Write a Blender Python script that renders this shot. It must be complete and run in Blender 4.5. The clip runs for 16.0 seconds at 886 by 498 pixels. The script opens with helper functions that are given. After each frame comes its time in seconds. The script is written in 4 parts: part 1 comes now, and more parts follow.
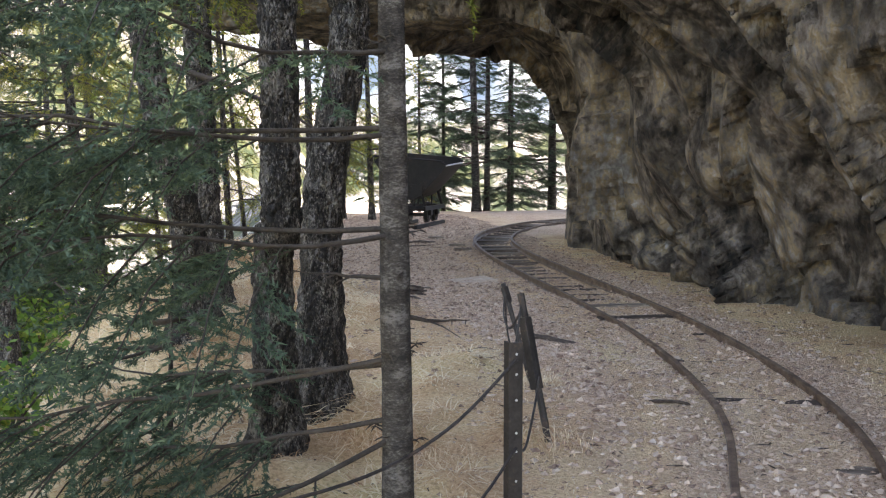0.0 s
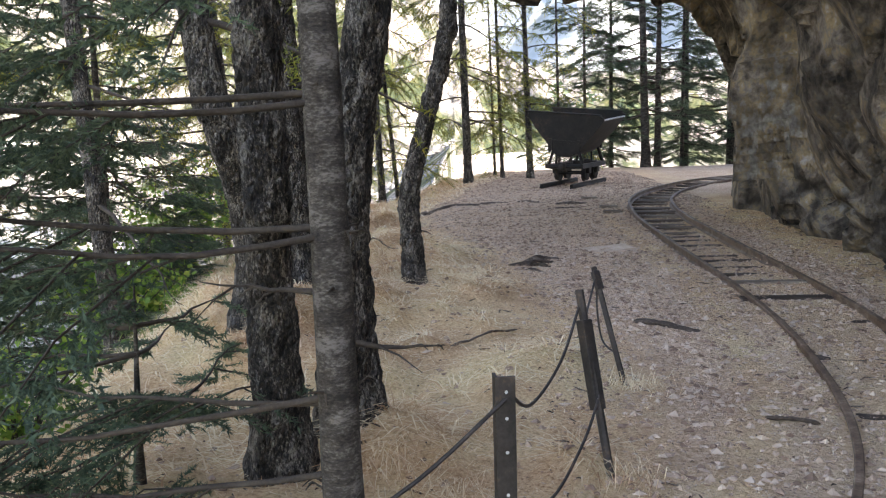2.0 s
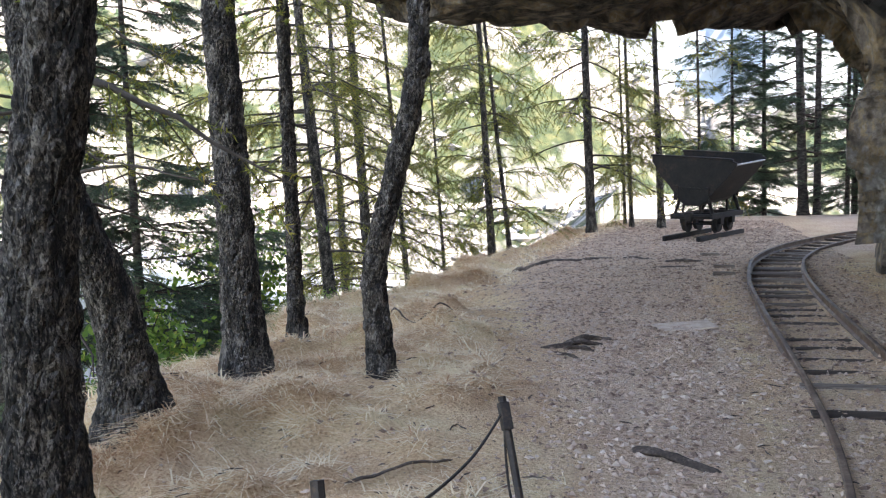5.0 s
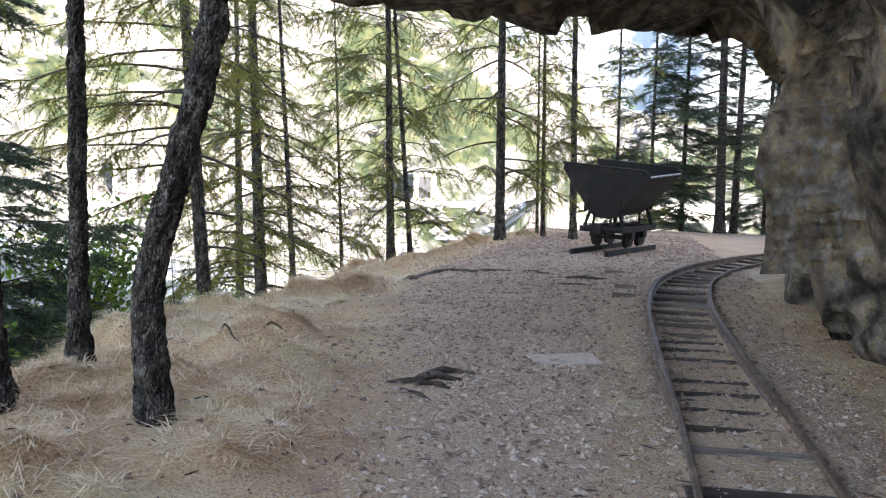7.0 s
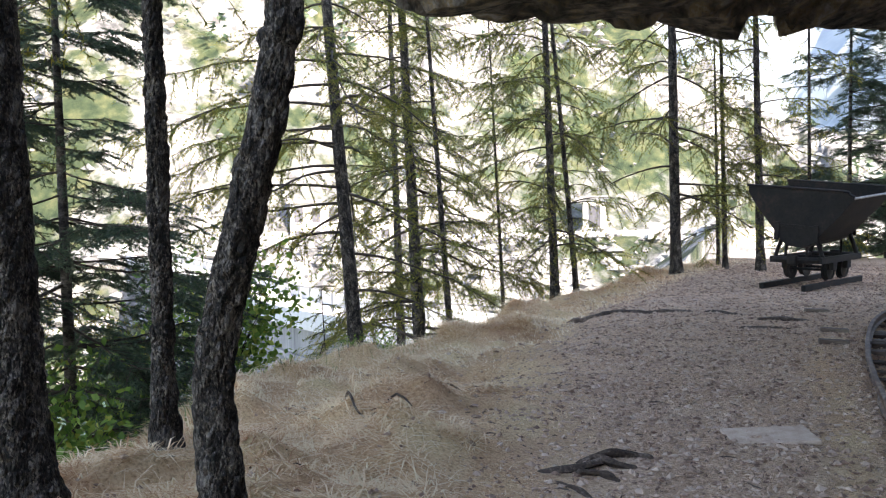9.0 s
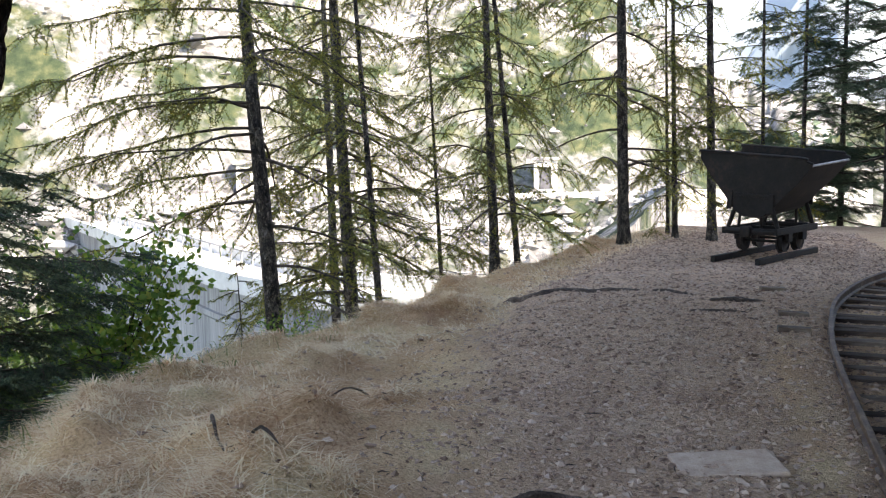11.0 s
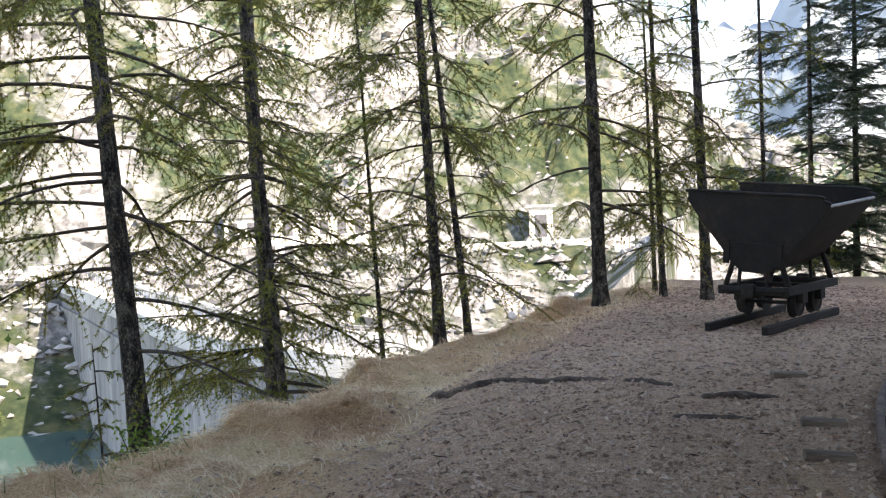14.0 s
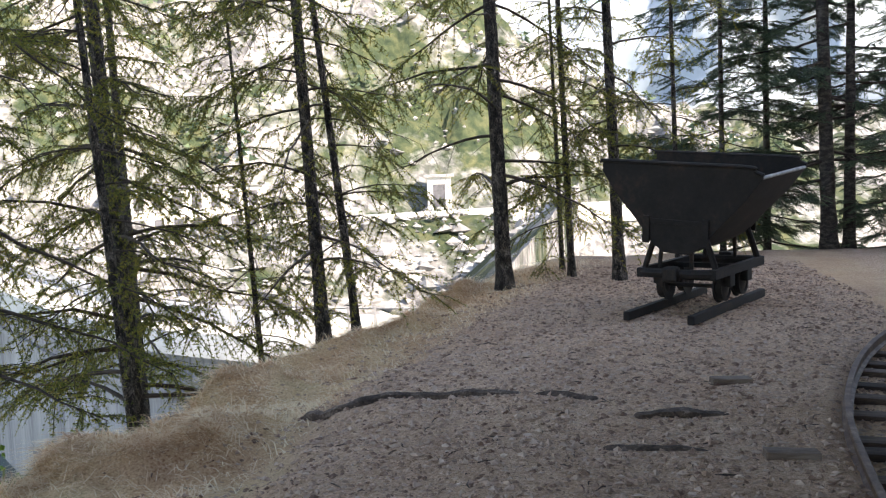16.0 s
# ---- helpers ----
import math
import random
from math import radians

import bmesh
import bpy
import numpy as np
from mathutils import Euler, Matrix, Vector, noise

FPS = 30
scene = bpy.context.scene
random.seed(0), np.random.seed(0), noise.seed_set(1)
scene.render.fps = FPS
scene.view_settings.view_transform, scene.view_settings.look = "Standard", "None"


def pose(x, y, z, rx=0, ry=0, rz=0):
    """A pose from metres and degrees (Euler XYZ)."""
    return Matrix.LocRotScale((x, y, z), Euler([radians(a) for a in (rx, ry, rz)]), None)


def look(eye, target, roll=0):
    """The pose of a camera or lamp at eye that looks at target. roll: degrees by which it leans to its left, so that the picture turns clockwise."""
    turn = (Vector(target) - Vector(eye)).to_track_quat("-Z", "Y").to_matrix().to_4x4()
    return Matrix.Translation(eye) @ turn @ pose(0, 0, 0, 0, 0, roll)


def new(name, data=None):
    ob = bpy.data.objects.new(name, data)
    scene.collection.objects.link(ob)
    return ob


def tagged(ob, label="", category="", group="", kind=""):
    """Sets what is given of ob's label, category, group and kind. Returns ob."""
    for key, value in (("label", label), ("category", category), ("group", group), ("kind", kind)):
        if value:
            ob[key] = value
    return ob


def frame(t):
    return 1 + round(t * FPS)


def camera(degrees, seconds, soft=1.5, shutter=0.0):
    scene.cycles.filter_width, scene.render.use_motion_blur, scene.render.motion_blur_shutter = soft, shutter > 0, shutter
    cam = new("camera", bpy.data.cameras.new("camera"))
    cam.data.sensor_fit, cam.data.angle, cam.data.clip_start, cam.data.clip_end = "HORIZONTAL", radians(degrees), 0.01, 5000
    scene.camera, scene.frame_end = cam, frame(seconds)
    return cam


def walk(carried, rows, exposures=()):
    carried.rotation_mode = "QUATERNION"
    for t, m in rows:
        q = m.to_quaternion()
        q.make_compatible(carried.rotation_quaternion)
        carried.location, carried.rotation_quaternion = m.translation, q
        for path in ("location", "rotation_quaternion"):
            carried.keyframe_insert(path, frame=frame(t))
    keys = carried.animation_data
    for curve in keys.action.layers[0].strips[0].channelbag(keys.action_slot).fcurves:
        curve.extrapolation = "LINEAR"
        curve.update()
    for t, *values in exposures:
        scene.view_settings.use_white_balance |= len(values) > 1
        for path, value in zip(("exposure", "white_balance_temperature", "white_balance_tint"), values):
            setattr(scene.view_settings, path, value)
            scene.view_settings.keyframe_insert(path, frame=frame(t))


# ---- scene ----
cam = camera(52.0, 16.0, soft=1.2)
PATH = [
    (0, (-2.13, -18.165, 1.405), (-1.777, -16.206, 1.208), -0.2),
    (0.5, (-1.941, -17.981, 1.406), (-1.67, -16.014, 1.167), -0.5),
    (1, (-1.761, -17.825, 1.441), (-1.648, -15.845, 1.178), -0.8),
    (1.5, (-1.627, -17.653, 1.447), (-1.581, -15.674, 1.165), -1.3),
    (2, (-1.434, -17.448, 1.441), (-1.49, -15.47, 1.151), -1.7),
    (2.5, (-1.232, -17.235, 1.456), (-1.372, -15.257, 1.196), -1.7),
    (3, (-1.078, -17.008, 1.479), (-1.289, -15.03, 1.272), -1.7),
    (3.5, (-0.858, -16.749, 1.462), (-1.174, -14.779, 1.327), -1.4),
    (4, (-0.697, -16.508, 1.472), (-1.067, -14.547, 1.334), -1.9),
    (4.5, (-0.493, -16.235, 1.466), (-0.908, -14.286, 1.296), -2.2),
    (5, (-0.264, -15.982, 1.499), (-0.706, -14.041, 1.307), -2.0),
    (5.2, (-0.191, -15.879, 1.488), (-0.568, -13.924, 1.304), -1.6),
    (7.3, (0.124, -14.512, 1.484), (-0.175, -12.544, 1.286), 1.5),
    (7.5, (0.136, -14.347, 1.47), (-0.198, -12.384, 1.273), 0.8),
    (8, (0.07, -14.114, 1.511), (-0.322, -12.162, 1.323), 1.0),
    (8.5, (0.06, -13.857, 1.497), (-0.503, -11.944, 1.354), -0.3),
    (9, (-0.03, -13.588, 1.486), (-0.688, -11.704, 1.356), -1.0),
    (9.5, (-0.114, -13.342, 1.528), (-0.657, -11.422, 1.392), -0.7),
    (9.7, (-0.112, -13.252, 1.505), (-0.632, -11.326, 1.359), -0.5),
    (11.8, (0.018, -11.691, 1.56), (-0.614, -9.808, 1.325), -2.6),
    (12, (0.09, -11.455, 1.542), (-0.559, -9.577, 1.309), -3.3),
    (12.5, (-0.01, -10.986, 1.539), (-0.681, -9.117, 1.3), -3.1),
    (13, (0.013, -10.575, 1.499), (-0.556, -8.664, 1.344), -2.5),
    (13.5, (0.047, -10.153, 1.447), (-0.521, -8.24, 1.317), -2.2),
    (14, (0.02, -9.768, 1.477), (-0.541, -7.851, 1.368), -2.1),
    (14.5, (-0.022, -9.432, 1.518), (-0.568, -7.511, 1.404), -2.1),
    (15, (-0.115, -9.031, 1.493), (-0.626, -7.116, 1.228), -3.1),
    (15.5, (-0.196, -8.691, 1.524), (-0.61, -6.753, 1.254), -3.1),
    (16, (-0.201, -8.373, 1.501), (-0.548, -6.412, 1.317), -2.5),
]
walk(cam, [(t, look(e, g, r)) for t, e, g, r in PATH], [(0, 3.3, 8800, 17), (3, 3.25, 8500, 17), (5, 3.35, 8000, 16), (9, 3.0, 7900, 15), (12.5, 2.7, 8200, 15), (16, 2.6, 8200, 15)])

# ---- light ----
SUN_DIR = Vector((0.78, -0.42, 0.60)).normalized()
world = bpy.data.worlds.new("sky")
scene.world = world
world.use_nodes = True
wn = world.node_tree
sky = wn.nodes.new("ShaderNodeTexSky")
sky.sky_type, sky.sun_disc = "NISHITA", False
sky.sun_elevation = math.asin(SUN_DIR.z)
sky.sun_rotation = math.atan2(SUN_DIR.x, SUN_DIR.y)
sky.altitude, sky.dust_density = 1500, 2.0
wn.links.new(sky.outputs[0], wn.nodes["Background"].inputs[0])
wn.nodes["Background"].inputs[1].default_value = 0.15
sun = new("sun", bpy.data.lights.new("sun", "SUN"))
sun.data.energy, sun.data.angle, sun.data.color = 2.7, radians(0.6), (1.0, 0.975, 0.94)
sun.matrix_world = look(SUN_DIR * 80, (0, 0, 0))


# ---- materials ----
def material(name, stops, scale=4.0, detail=6.0, rough=0.85, metal=0.0, bump=0.3, bump_scale=None, fine=0.5,
             stretch=(1, 1, 1), island=0.0, per_object=0.0, cells=0.0, crack=0.0, translucent=0.0, depth=0.02):
    """Two scales of noise through a colour ramp, with relief. stops: (position, colour)."""
    m = bpy.data.materials.new(name)
    m.use_nodes = True
    nt, bsdf = m.node_tree, m.node_tree.nodes["Principled BSDF"]
    N, L = nt.nodes.new, nt.links.new
    co = N("ShaderNodeTexCoord")
    mp = N("ShaderNodeMapping")
    mp.inputs["Scale"].default_value = stretch
    L(co.outputs["Object"], mp.inputs["Vector"])
    big, small = N("ShaderNodeTexNoise"), N("ShaderNodeTexNoise")
    for n, s in ((big, scale), (small, scale * 9)):
        n.inputs["Scale"].default_value, n.inputs["Detail"].default_value = s, detail
        n.inputs["Roughness"].default_value = 0.62
        L(mp.outputs["Vector"], n.inputs["Vector"])
    mix = N("ShaderNodeMath")
    mix.operation = "MULTIPLY_ADD"
    mix.inputs[1].default_value = fine
    L(small.outputs["Fac"], mix.inputs[0])
    sub = N("ShaderNodeMath")
    sub.operation = "ADD"
    sub.inputs[1].default_value = -0.5 * fine
    L(big.outputs["Fac"], sub.inputs[0])
    L(sub.outputs[0], mix.inputs[2])
    value = mix.outputs[0]
    for amount, node, socket in ((island, "ShaderNodeNewGeometry", "Random Per Island"), (per_object, "ShaderNodeObjectInfo", "Random")):
        if amount:
            r, a, b = N(node), N("ShaderNodeMath"), N("ShaderNodeMath")
            a.operation, b.operation = "MULTIPLY_ADD", "ADD"
            a.inputs[1].default_value, a.inputs[2].default_value = amount, -0.5 * amount
            L(r.outputs[socket], a.inputs[0])
            L(a.outputs[0], b.inputs[0])
            L(value, b.inputs[1])
            value = b.outputs[0]
    ramp = N("ShaderNodeValToRGB")
    while len(ramp.color_ramp.elements) < len(stops):
        ramp.color_ramp.elements.new(0.5)
    for e, (p, c) in zip(ramp.color_ramp.elements, stops):
        e.position, e.color = p, (*c, 1)
    L(value, ramp.inputs["Fac"])
    colour = ramp.outputs["Color"]
    if crack:
        cv, cr, cm = N("ShaderNodeTexVoronoi"), N("ShaderNodeValToRGB"), N("ShaderNodeMix")
        cv.feature = "DISTANCE_TO_EDGE"
        cv.inputs["Scale"].default_value, cv.inputs["Randomness"].default_value = cells, 1.0
        wob = N("ShaderNodeMix")
        wob.data_type = "RGBA"
        wob.inputs[0].default_value = 0.06
        L(mp.outputs["Vector"], wob.inputs[6])
        L(small.outputs["Color"], wob.inputs[7])
        L(wob.outputs[2], cv.inputs["Vector"])
        cr.color_ramp.elements[0].position, cr.color_ramp.elements[1].position = 0.02, 0.22
        cr.color_ramp.elements[0].color = (1 - crack, 1 - crack, 1 - crack, 1)
        L(cv.outputs["Distance"], cr.inputs["Fac"])
        cm.data_type, cm.blend_type = "RGBA", "MULTIPLY"
        cm.inputs[0].default_value = 1.0
        L(colour, cm.inputs[6])
        L(cr.outputs["Color"], cm.inputs[7])
        colour = cm.outputs[2]
    L(colour, bsdf.inputs["Base Color"])
    bsdf.inputs["Roughness"].default_value, bsdf.inputs["Metallic"].default_value = rough, metal
    bsdf.inputs["Specular IOR Level"].default_value = 0.3
    if bump:
        bp = N("ShaderNodeBump")
        bp.inputs["Strength"].default_value, bp.inputs["Distance"].default_value = bump, depth
        h = N("ShaderNodeTexNoise")
        h.inputs["Scale"].default_value, h.inputs["Detail"].default_value = bump_scale or scale * 4, 8
        L(mp.outputs["Vector"], h.inputs["Vector"])
        top = h.outputs["Fac"]
        if cells:
            v, k = N("ShaderNodeTexVoronoi"), N("ShaderNodeMath")
            v.feature, k.operation = "DISTANCE_TO_EDGE", "MULTIPLY_ADD"
            v.inputs["Scale"].default_value = cells
            L(mp.outputs["Vector"], v.inputs["Vector"])
            k.inputs[1].default_value = 1.6
            L(v.outputs["Distance"], k.inputs[0])
            L(top, k.inputs[2])
            top = k.outputs[0]
        L(top, bp.inputs["Height"])
        L(bp.outputs["Normal"], bsdf.inputs["Normal"])
    if translucent:
        t, s = N("ShaderNodeBsdfTranslucent"), N("ShaderNodeMixShader")
        s.inputs[0].default_value = translucent
        L(ramp.outputs["Color"], t.inputs["Color"])
        L(bsdf.outputs[0], s.inputs[1])
        L(t.outputs[0], s.inputs[2])
        L(s.outputs[0], nt.nodes["Material Output"].inputs["Surface"])
    return m


ROCK = material("cliff_rock", [(0.31, (0.018, 0.015, 0.013)), (0.42, (0.085, 0.066, 0.052)), (0.51, (0.155, 0.132, 0.113)), (0.59, (0.22, 0.162, 0.098)), (0.67, (0.25, 0.228, 0.21)), (0.79, (0.37, 0.35, 0.33))],
                scale=0.8, detail=14, bump=1.0, bump_scale=15, fine=0.9, stretch=(1, 1, 0.7), cells=2.6, crack=0.6, depth=0.09)
SOIL = material("forest_soil", [(0.25, (0.15, 0.105, 0.075)), (0.45, (0.30, 0.235, 0.185)), (0.6, (0.40, 0.33, 0.27)), (0.78, (0.50, 0.44, 0.38))],
                scale=1.3, detail=9, bump=0.9, bump_scale=26, fine=0.8, depth=0.03)
BARK = material("larch_bark", [(0.34, (0.012, 0.010, 0.009)), (0.5, (0.045, 0.037, 0.031)), (0.62, (0.19, 0.17, 0.148))],
                scale=14, stretch=(1, 1, 0.5), bump=1.0, bump_scale=30, fine=1.0, cells=36, crack=0.6, depth=0.03)
BARK_SMOOTH = material("spruce_bark", [(0.32, (0.016, 0.013, 0.011)), (0.5, (0.045, 0.038, 0.032)), (0.68, (0.13, 0.117, 0.104))],
                       scale=9, stretch=(1, 1, 2.2), bump=0.8, bump_scale=30, fine=0.8, depth=0.012)
TWIG = material("dead_twig", [(0.3, (0.022, 0.017, 0.014)), (0.6, (0.06, 0.047, 0.037))], scale=12, bump=0.4)
LARCH = material("larch_needles", [(0.2, (0.085, 0.115, 0.022)), (0.5, (0.18, 0.20, 0.04)), (0.8, (0.36, 0.29, 0.055))], scale=0.9, bump=0, island=0.5, rough=0.7, translucent=0.4)
SPRUCE = material("spruce_needles", [(0.2, (0.030, 0.055, 0.038)), (0.5, (0.065, 0.105, 0.066)), (0.8, (0.13, 0.175, 0.095))], scale=1.2, bump=0, island=0.5, rough=0.6, translucent=0.35)
STRAW = material("dry_grass", [(0.12, (0.36, 0.18, 0.10)), (0.34, (0.64, 0.43, 0.26)), (0.50, (0.84, 0.69, 0.48)), (0.8, (0.90, 0.82, 0.62))], scale=1.1, bump=0, island=0.45, rough=0.8, translucent=0.5)
RUST = material("rusty_rail", [(0.3, (0.06, 0.036, 0.026)), (0.55, (0.15, 0.098, 0.068)), (0.75, (0.29, 0.215, 0.165))], scale=8, rough=0.6, metal=0.2, bump=0.3, bump_scale=60, depth=0.004)
WOOD = material("weathered_timber", [(0.3, (0.035, 0.024, 0.018)), (0.5, (0.095, 0.066, 0.049)), (0.7, (0.21, 0.165, 0.13))], scale=5, stretch=(0.3, 4, 4), bump=0.6, bump_scale=16, per_object=0.35, depth=0.008)
CART = material("cart_steel", [(0.3, (0.006, 0.005, 0.005)), (0.55, (0.013, 0.011, 0.010)), (0.8, (0.04, 0.024, 0.017))], scale=3, rough=0.75, metal=0.0, bump=0.25, bump_scale=40, fine=0.6, depth=0.004)
CART_EDGE = material("worn_steel_edge", [(0.3, (0.10, 0.095, 0.09)), (0.7, (0.34, 0.33, 0.32))], scale=12, rough=0.5, metal=0.6, bump=0.2, depth=0.003)
IRON = material("post_iron", [(0.3, (0.02, 0.018, 0.017)), (0.6, (0.05, 0.042, 0.038)), (0.8, (0.13, 0.08, 0.055))], scale=10, rough=0.6, metal=0.4, bump=0.3, depth=0.003)
CONCRETE = material("dam_concrete", [(0.3, (0.13, 0.13, 0.135)), (0.5, (0.23, 0.23, 0.232)), (0.7, (0.33, 0.325, 0.315))], scale=0.5, stretch=(1, 1, 0.1), bump=0.3, bump_scale=2, fine=0.7)
PALE = material("pale_concrete", [(0.3, (0.42, 0.41, 0.39)), (0.7, (0.58, 0.57, 0.54))], scale=0.4, bump=0.1)
DARK = material("dark_opening", [(0.3, (0.05, 0.05, 0.055)), (0.7, (0.12, 0.12, 0.13))], scale=2, bump=0.1)
STONE = material("loose_stone", [(0.25, (0.30, 0.21, 0.15)), (0.5, (0.46, 0.345, 0.265)), (0.8, (0.58, 0.47, 0.38))], scale=14, bump=0.5, island=0.5, depth=0.01)
ROOT = material("root_wood", [(0.3, (0.022, 0.015, 0.011)), (0.55, (0.075, 0.053, 0.04)), (0.75, (0.22, 0.17, 0.135))], scale=7, stretch=(1, 1, 1), bump=0.9, bump_scale=24, fine=0.8, depth=0.015)
WATER = material("lake_water", [(0.3, (0.025, 0.06, 0.06)), (0.7, (0.045, 0.09, 0.085))], scale=0.05, rough=0.12, bump=0.15, bump_scale=1.2)
LEAF = material("broad_leaf", [(0.2, (0.07, 0.15, 0.03)), (0.6, (0.16, 0.27, 0.05)), (0.85, (0.36, 0.37, 0.08))], scale=1.5, bump=0, island=0.6, rough=0.6, translucent=0.5)



def ground_material():
    """Trodden grit, straw-coloured litter and, across the valley, boulders and scrub, by the ground's own cover."""
    m = bpy.data.materials.new("ground_cover")
    m.use_nodes = True
    nt, bsdf = m.node_tree, m.node_tree.nodes["Principled BSDF"]
    N, L = nt.nodes.new, nt.links.new
    co = N("ShaderNodeTexCoord")

    def tex(scale, detail=8, rough=0.62):
        n = N("ShaderNodeTexNoise")
        n.inputs["Scale"].default_value, n.inputs["Detail"].default_value, n.inputs["Roughness"].default_value = scale, detail, rough
        L(co.outputs["Object"], n.inputs["Vector"])
        return n.outputs["Fac"]

    def ramp(fac, stops):
        r = N("ShaderNodeValToRGB")
        while len(r.color_ramp.elements) < len(stops):
            r.color_ramp.elements.new(0.5)
        for e, (p, c) in zip(r.color_ramp.elements, stops):
            e.position, e.color = p, (*c, 1)
        L(fac, r.inputs["Fac"])
        return r.outputs["Color"]

    def mix(fac, a, b, kind="MIX"):
        x = N("ShaderNodeMix")
        x.data_type, x.blend_type = "RGBA", kind
        if hasattr(fac, "links"):
            L(fac, x.inputs[0])
        else:
            x.inputs[0].default_value = fac
        L(a, x.inputs[6])
        L(b, x.inputs[7])
        return x.outputs[2]

    def cover(name):
        a = N("ShaderNodeAttribute")
        a.attribute_name = name
        return a.outputs["Fac"]

    grit = mix(0.62, ramp(tex(1.1), [(0.3, (0.36, 0.195, 0.105)), (0.5, (0.62, 0.41, 0.255)), (0.7, (0.74, 0.545, 0.38))]),
               ramp(tex(44, 6, 0.72), [(0.36, (0.10, 0.062, 0.042)), (0.46, (0.46, 0.315, 0.22)), (0.6, (0.70, 0.53, 0.41)), (0.75, (0.86, 0.74, 0.62))]))
    litter = mix(0.5, ramp(tex(1.6), [(0.3, (0.34, 0.16, 0.085)), (0.45, (0.60, 0.36, 0.20)), (0.58, (0.74, 0.56, 0.32)), (0.75, (0.60, 0.53, 0.27))]),
                 ramp(tex(60, 4), [(0.34, (0.14, 0.08, 0.05)), (0.48, (0.60, 0.42, 0.25)), (0.7, (0.84, 0.69, 0.46))]))
    v = N("ShaderNodeTexVoronoi")
    v.inputs["Scale"].default_value = 0.42
    L(co.outputs["Object"], v.inputs["Vector"])
    # near-black end of the second ramp paints crevice shade into the rock colour
    boulders = mix(0.5, ramp(v.outputs["Color"], [(0.1, (0.09, 0.09, 0.09)), (0.5, (0.19, 0.187, 0.183)), (0.9, (0.34, 0.335, 0.325))]), ramp(tex(0.9), [(0.40, (0.025, 0.025, 0.028)), (0.48, (0.14, 0.138, 0.135)), (0.62, (0.33, 0.325, 0.315))]))
    scrub = ramp(tex(0.6), [(0.34, (0.012, 0.022, 0.012)), (0.5, (0.032, 0.045, 0.022)), (0.7, (0.085, 0.085, 0.042))])
    far = mix(ramp(tex(0.055, 7, 0.68), [(0.46, (0, 0, 0)), (0.54, (1, 1, 1))]), boulders, scrub)
    near = mix(ramp(mixed(N, L, cover("litter"), tex(2.2, 6)), [(0.28, (0, 0, 0)), (0.72, (1, 1, 1))]), grit, litter)
    L(mix(cover("far"), near, far), bsdf.inputs["Base Color"])
    bsdf.inputs["Roughness"].default_value = 0.92
    bsdf.inputs["Specular IOR Level"].default_value = 0.2
    bp = N("ShaderNodeBump")
    bp.inputs["Strength"].default_value, bp.inputs["Distance"].default_value = 1.0, 0.045
    L(tex(34, 6, 0.7), bp.inputs["Height"])
    L(bp.outputs["Normal"], bsdf.inputs["Normal"])
    return m


def mixed(N, L, a, b):
    x = N("ShaderNodeMath")
    x.operation = "MULTIPLY_ADD"
    L(b, x.inputs[0])
    x.inputs[1].default_value = 0.6
    s = N("ShaderNodeMath")
    s.operation = "MULTIPLY_ADD"
    s.inputs[1].default_value, s.inputs[2].default_value = 0.8, -0.16
    L(a, s.inputs[0])
    L(s.outputs[0], x.inputs[2])
    return x.outputs[0]


GROUND = ground_material()

# ---- builders ----
def mesh_of(name, verts, faces, mats, smooth=False):
    """A mesh from arrays of corners and of triangles or quads."""
    me = bpy.data.meshes.new(name)
    verts = np.asarray(verts, dtype=np.float32)
    faces = np.asarray(faces, dtype=np.int32)
    k = faces.shape[1]
    me.vertices.add(len(verts))
    me.vertices.foreach_set("co", verts.ravel())
    me.loops.add(faces.size)
    me.loops.foreach_set("vertex_index", faces.ravel())
    me.polygons.add(len(faces))
    me.polygons.foreach_set("loop_start", np.arange(len(faces), dtype=np.int32) * k)
    me.polygons.foreach_set("loop_total", np.full(len(faces), k, dtype=np.int32))
    me.update(calc_edges=True)
    me.polygons.foreach_set("use_smooth", np.full(len(faces), smooth))
    me.materials.append(mats)
    return me


def part(name, bm, mat, parent=None, label=""):
    """One mesh object from a bmesh, under a thing or a part."""
    me = bpy.data.meshes.new(name)
    bmesh.ops.recalc_face_normals(bm, faces=bm.faces)
    bm.to_mesh(me)
    bm.free()
    me.materials.append(mat)
    return put(name, me, parent, label)


def put(name, me, parent=None, label=""):
    ob = new(name, me)
    if parent is not None:
        ob.parent = parent
    return tagged(ob, label) if label else ob


def box_into(bm, size, m=None, bevel=0.0):
    made = bmesh.ops.create_cube(bm, size=1.0)
    for v in made["verts"]:
        v.co = Vector((v.co.x * size[0], v.co.y * size[1], v.co.z * size[2]))
    if bevel:
        edges = list({e for v in made["verts"] for e in v.link_edges})
        r = bmesh.ops.bevel(bm, geom=edges, offset=bevel, segments=2, affect="EDGES", profile=0.6)
        vs = r["verts"]
        seen = set(vs)
        stack = list(vs)
        while stack:
            v = stack.pop()
            for e in v.link_edges:
                o = e.other_vert(v)
                if o not in seen:
                    seen.add(o)
                    stack.append(o)
        vs = seen
    else:
        vs = made["verts"]
    if m is not None:
        for v in vs:
            v.co = m @ v.co
    return bm


def box(size, m=None, bevel=0.0):
    return box_into(bmesh.new(), size, m, bevel)


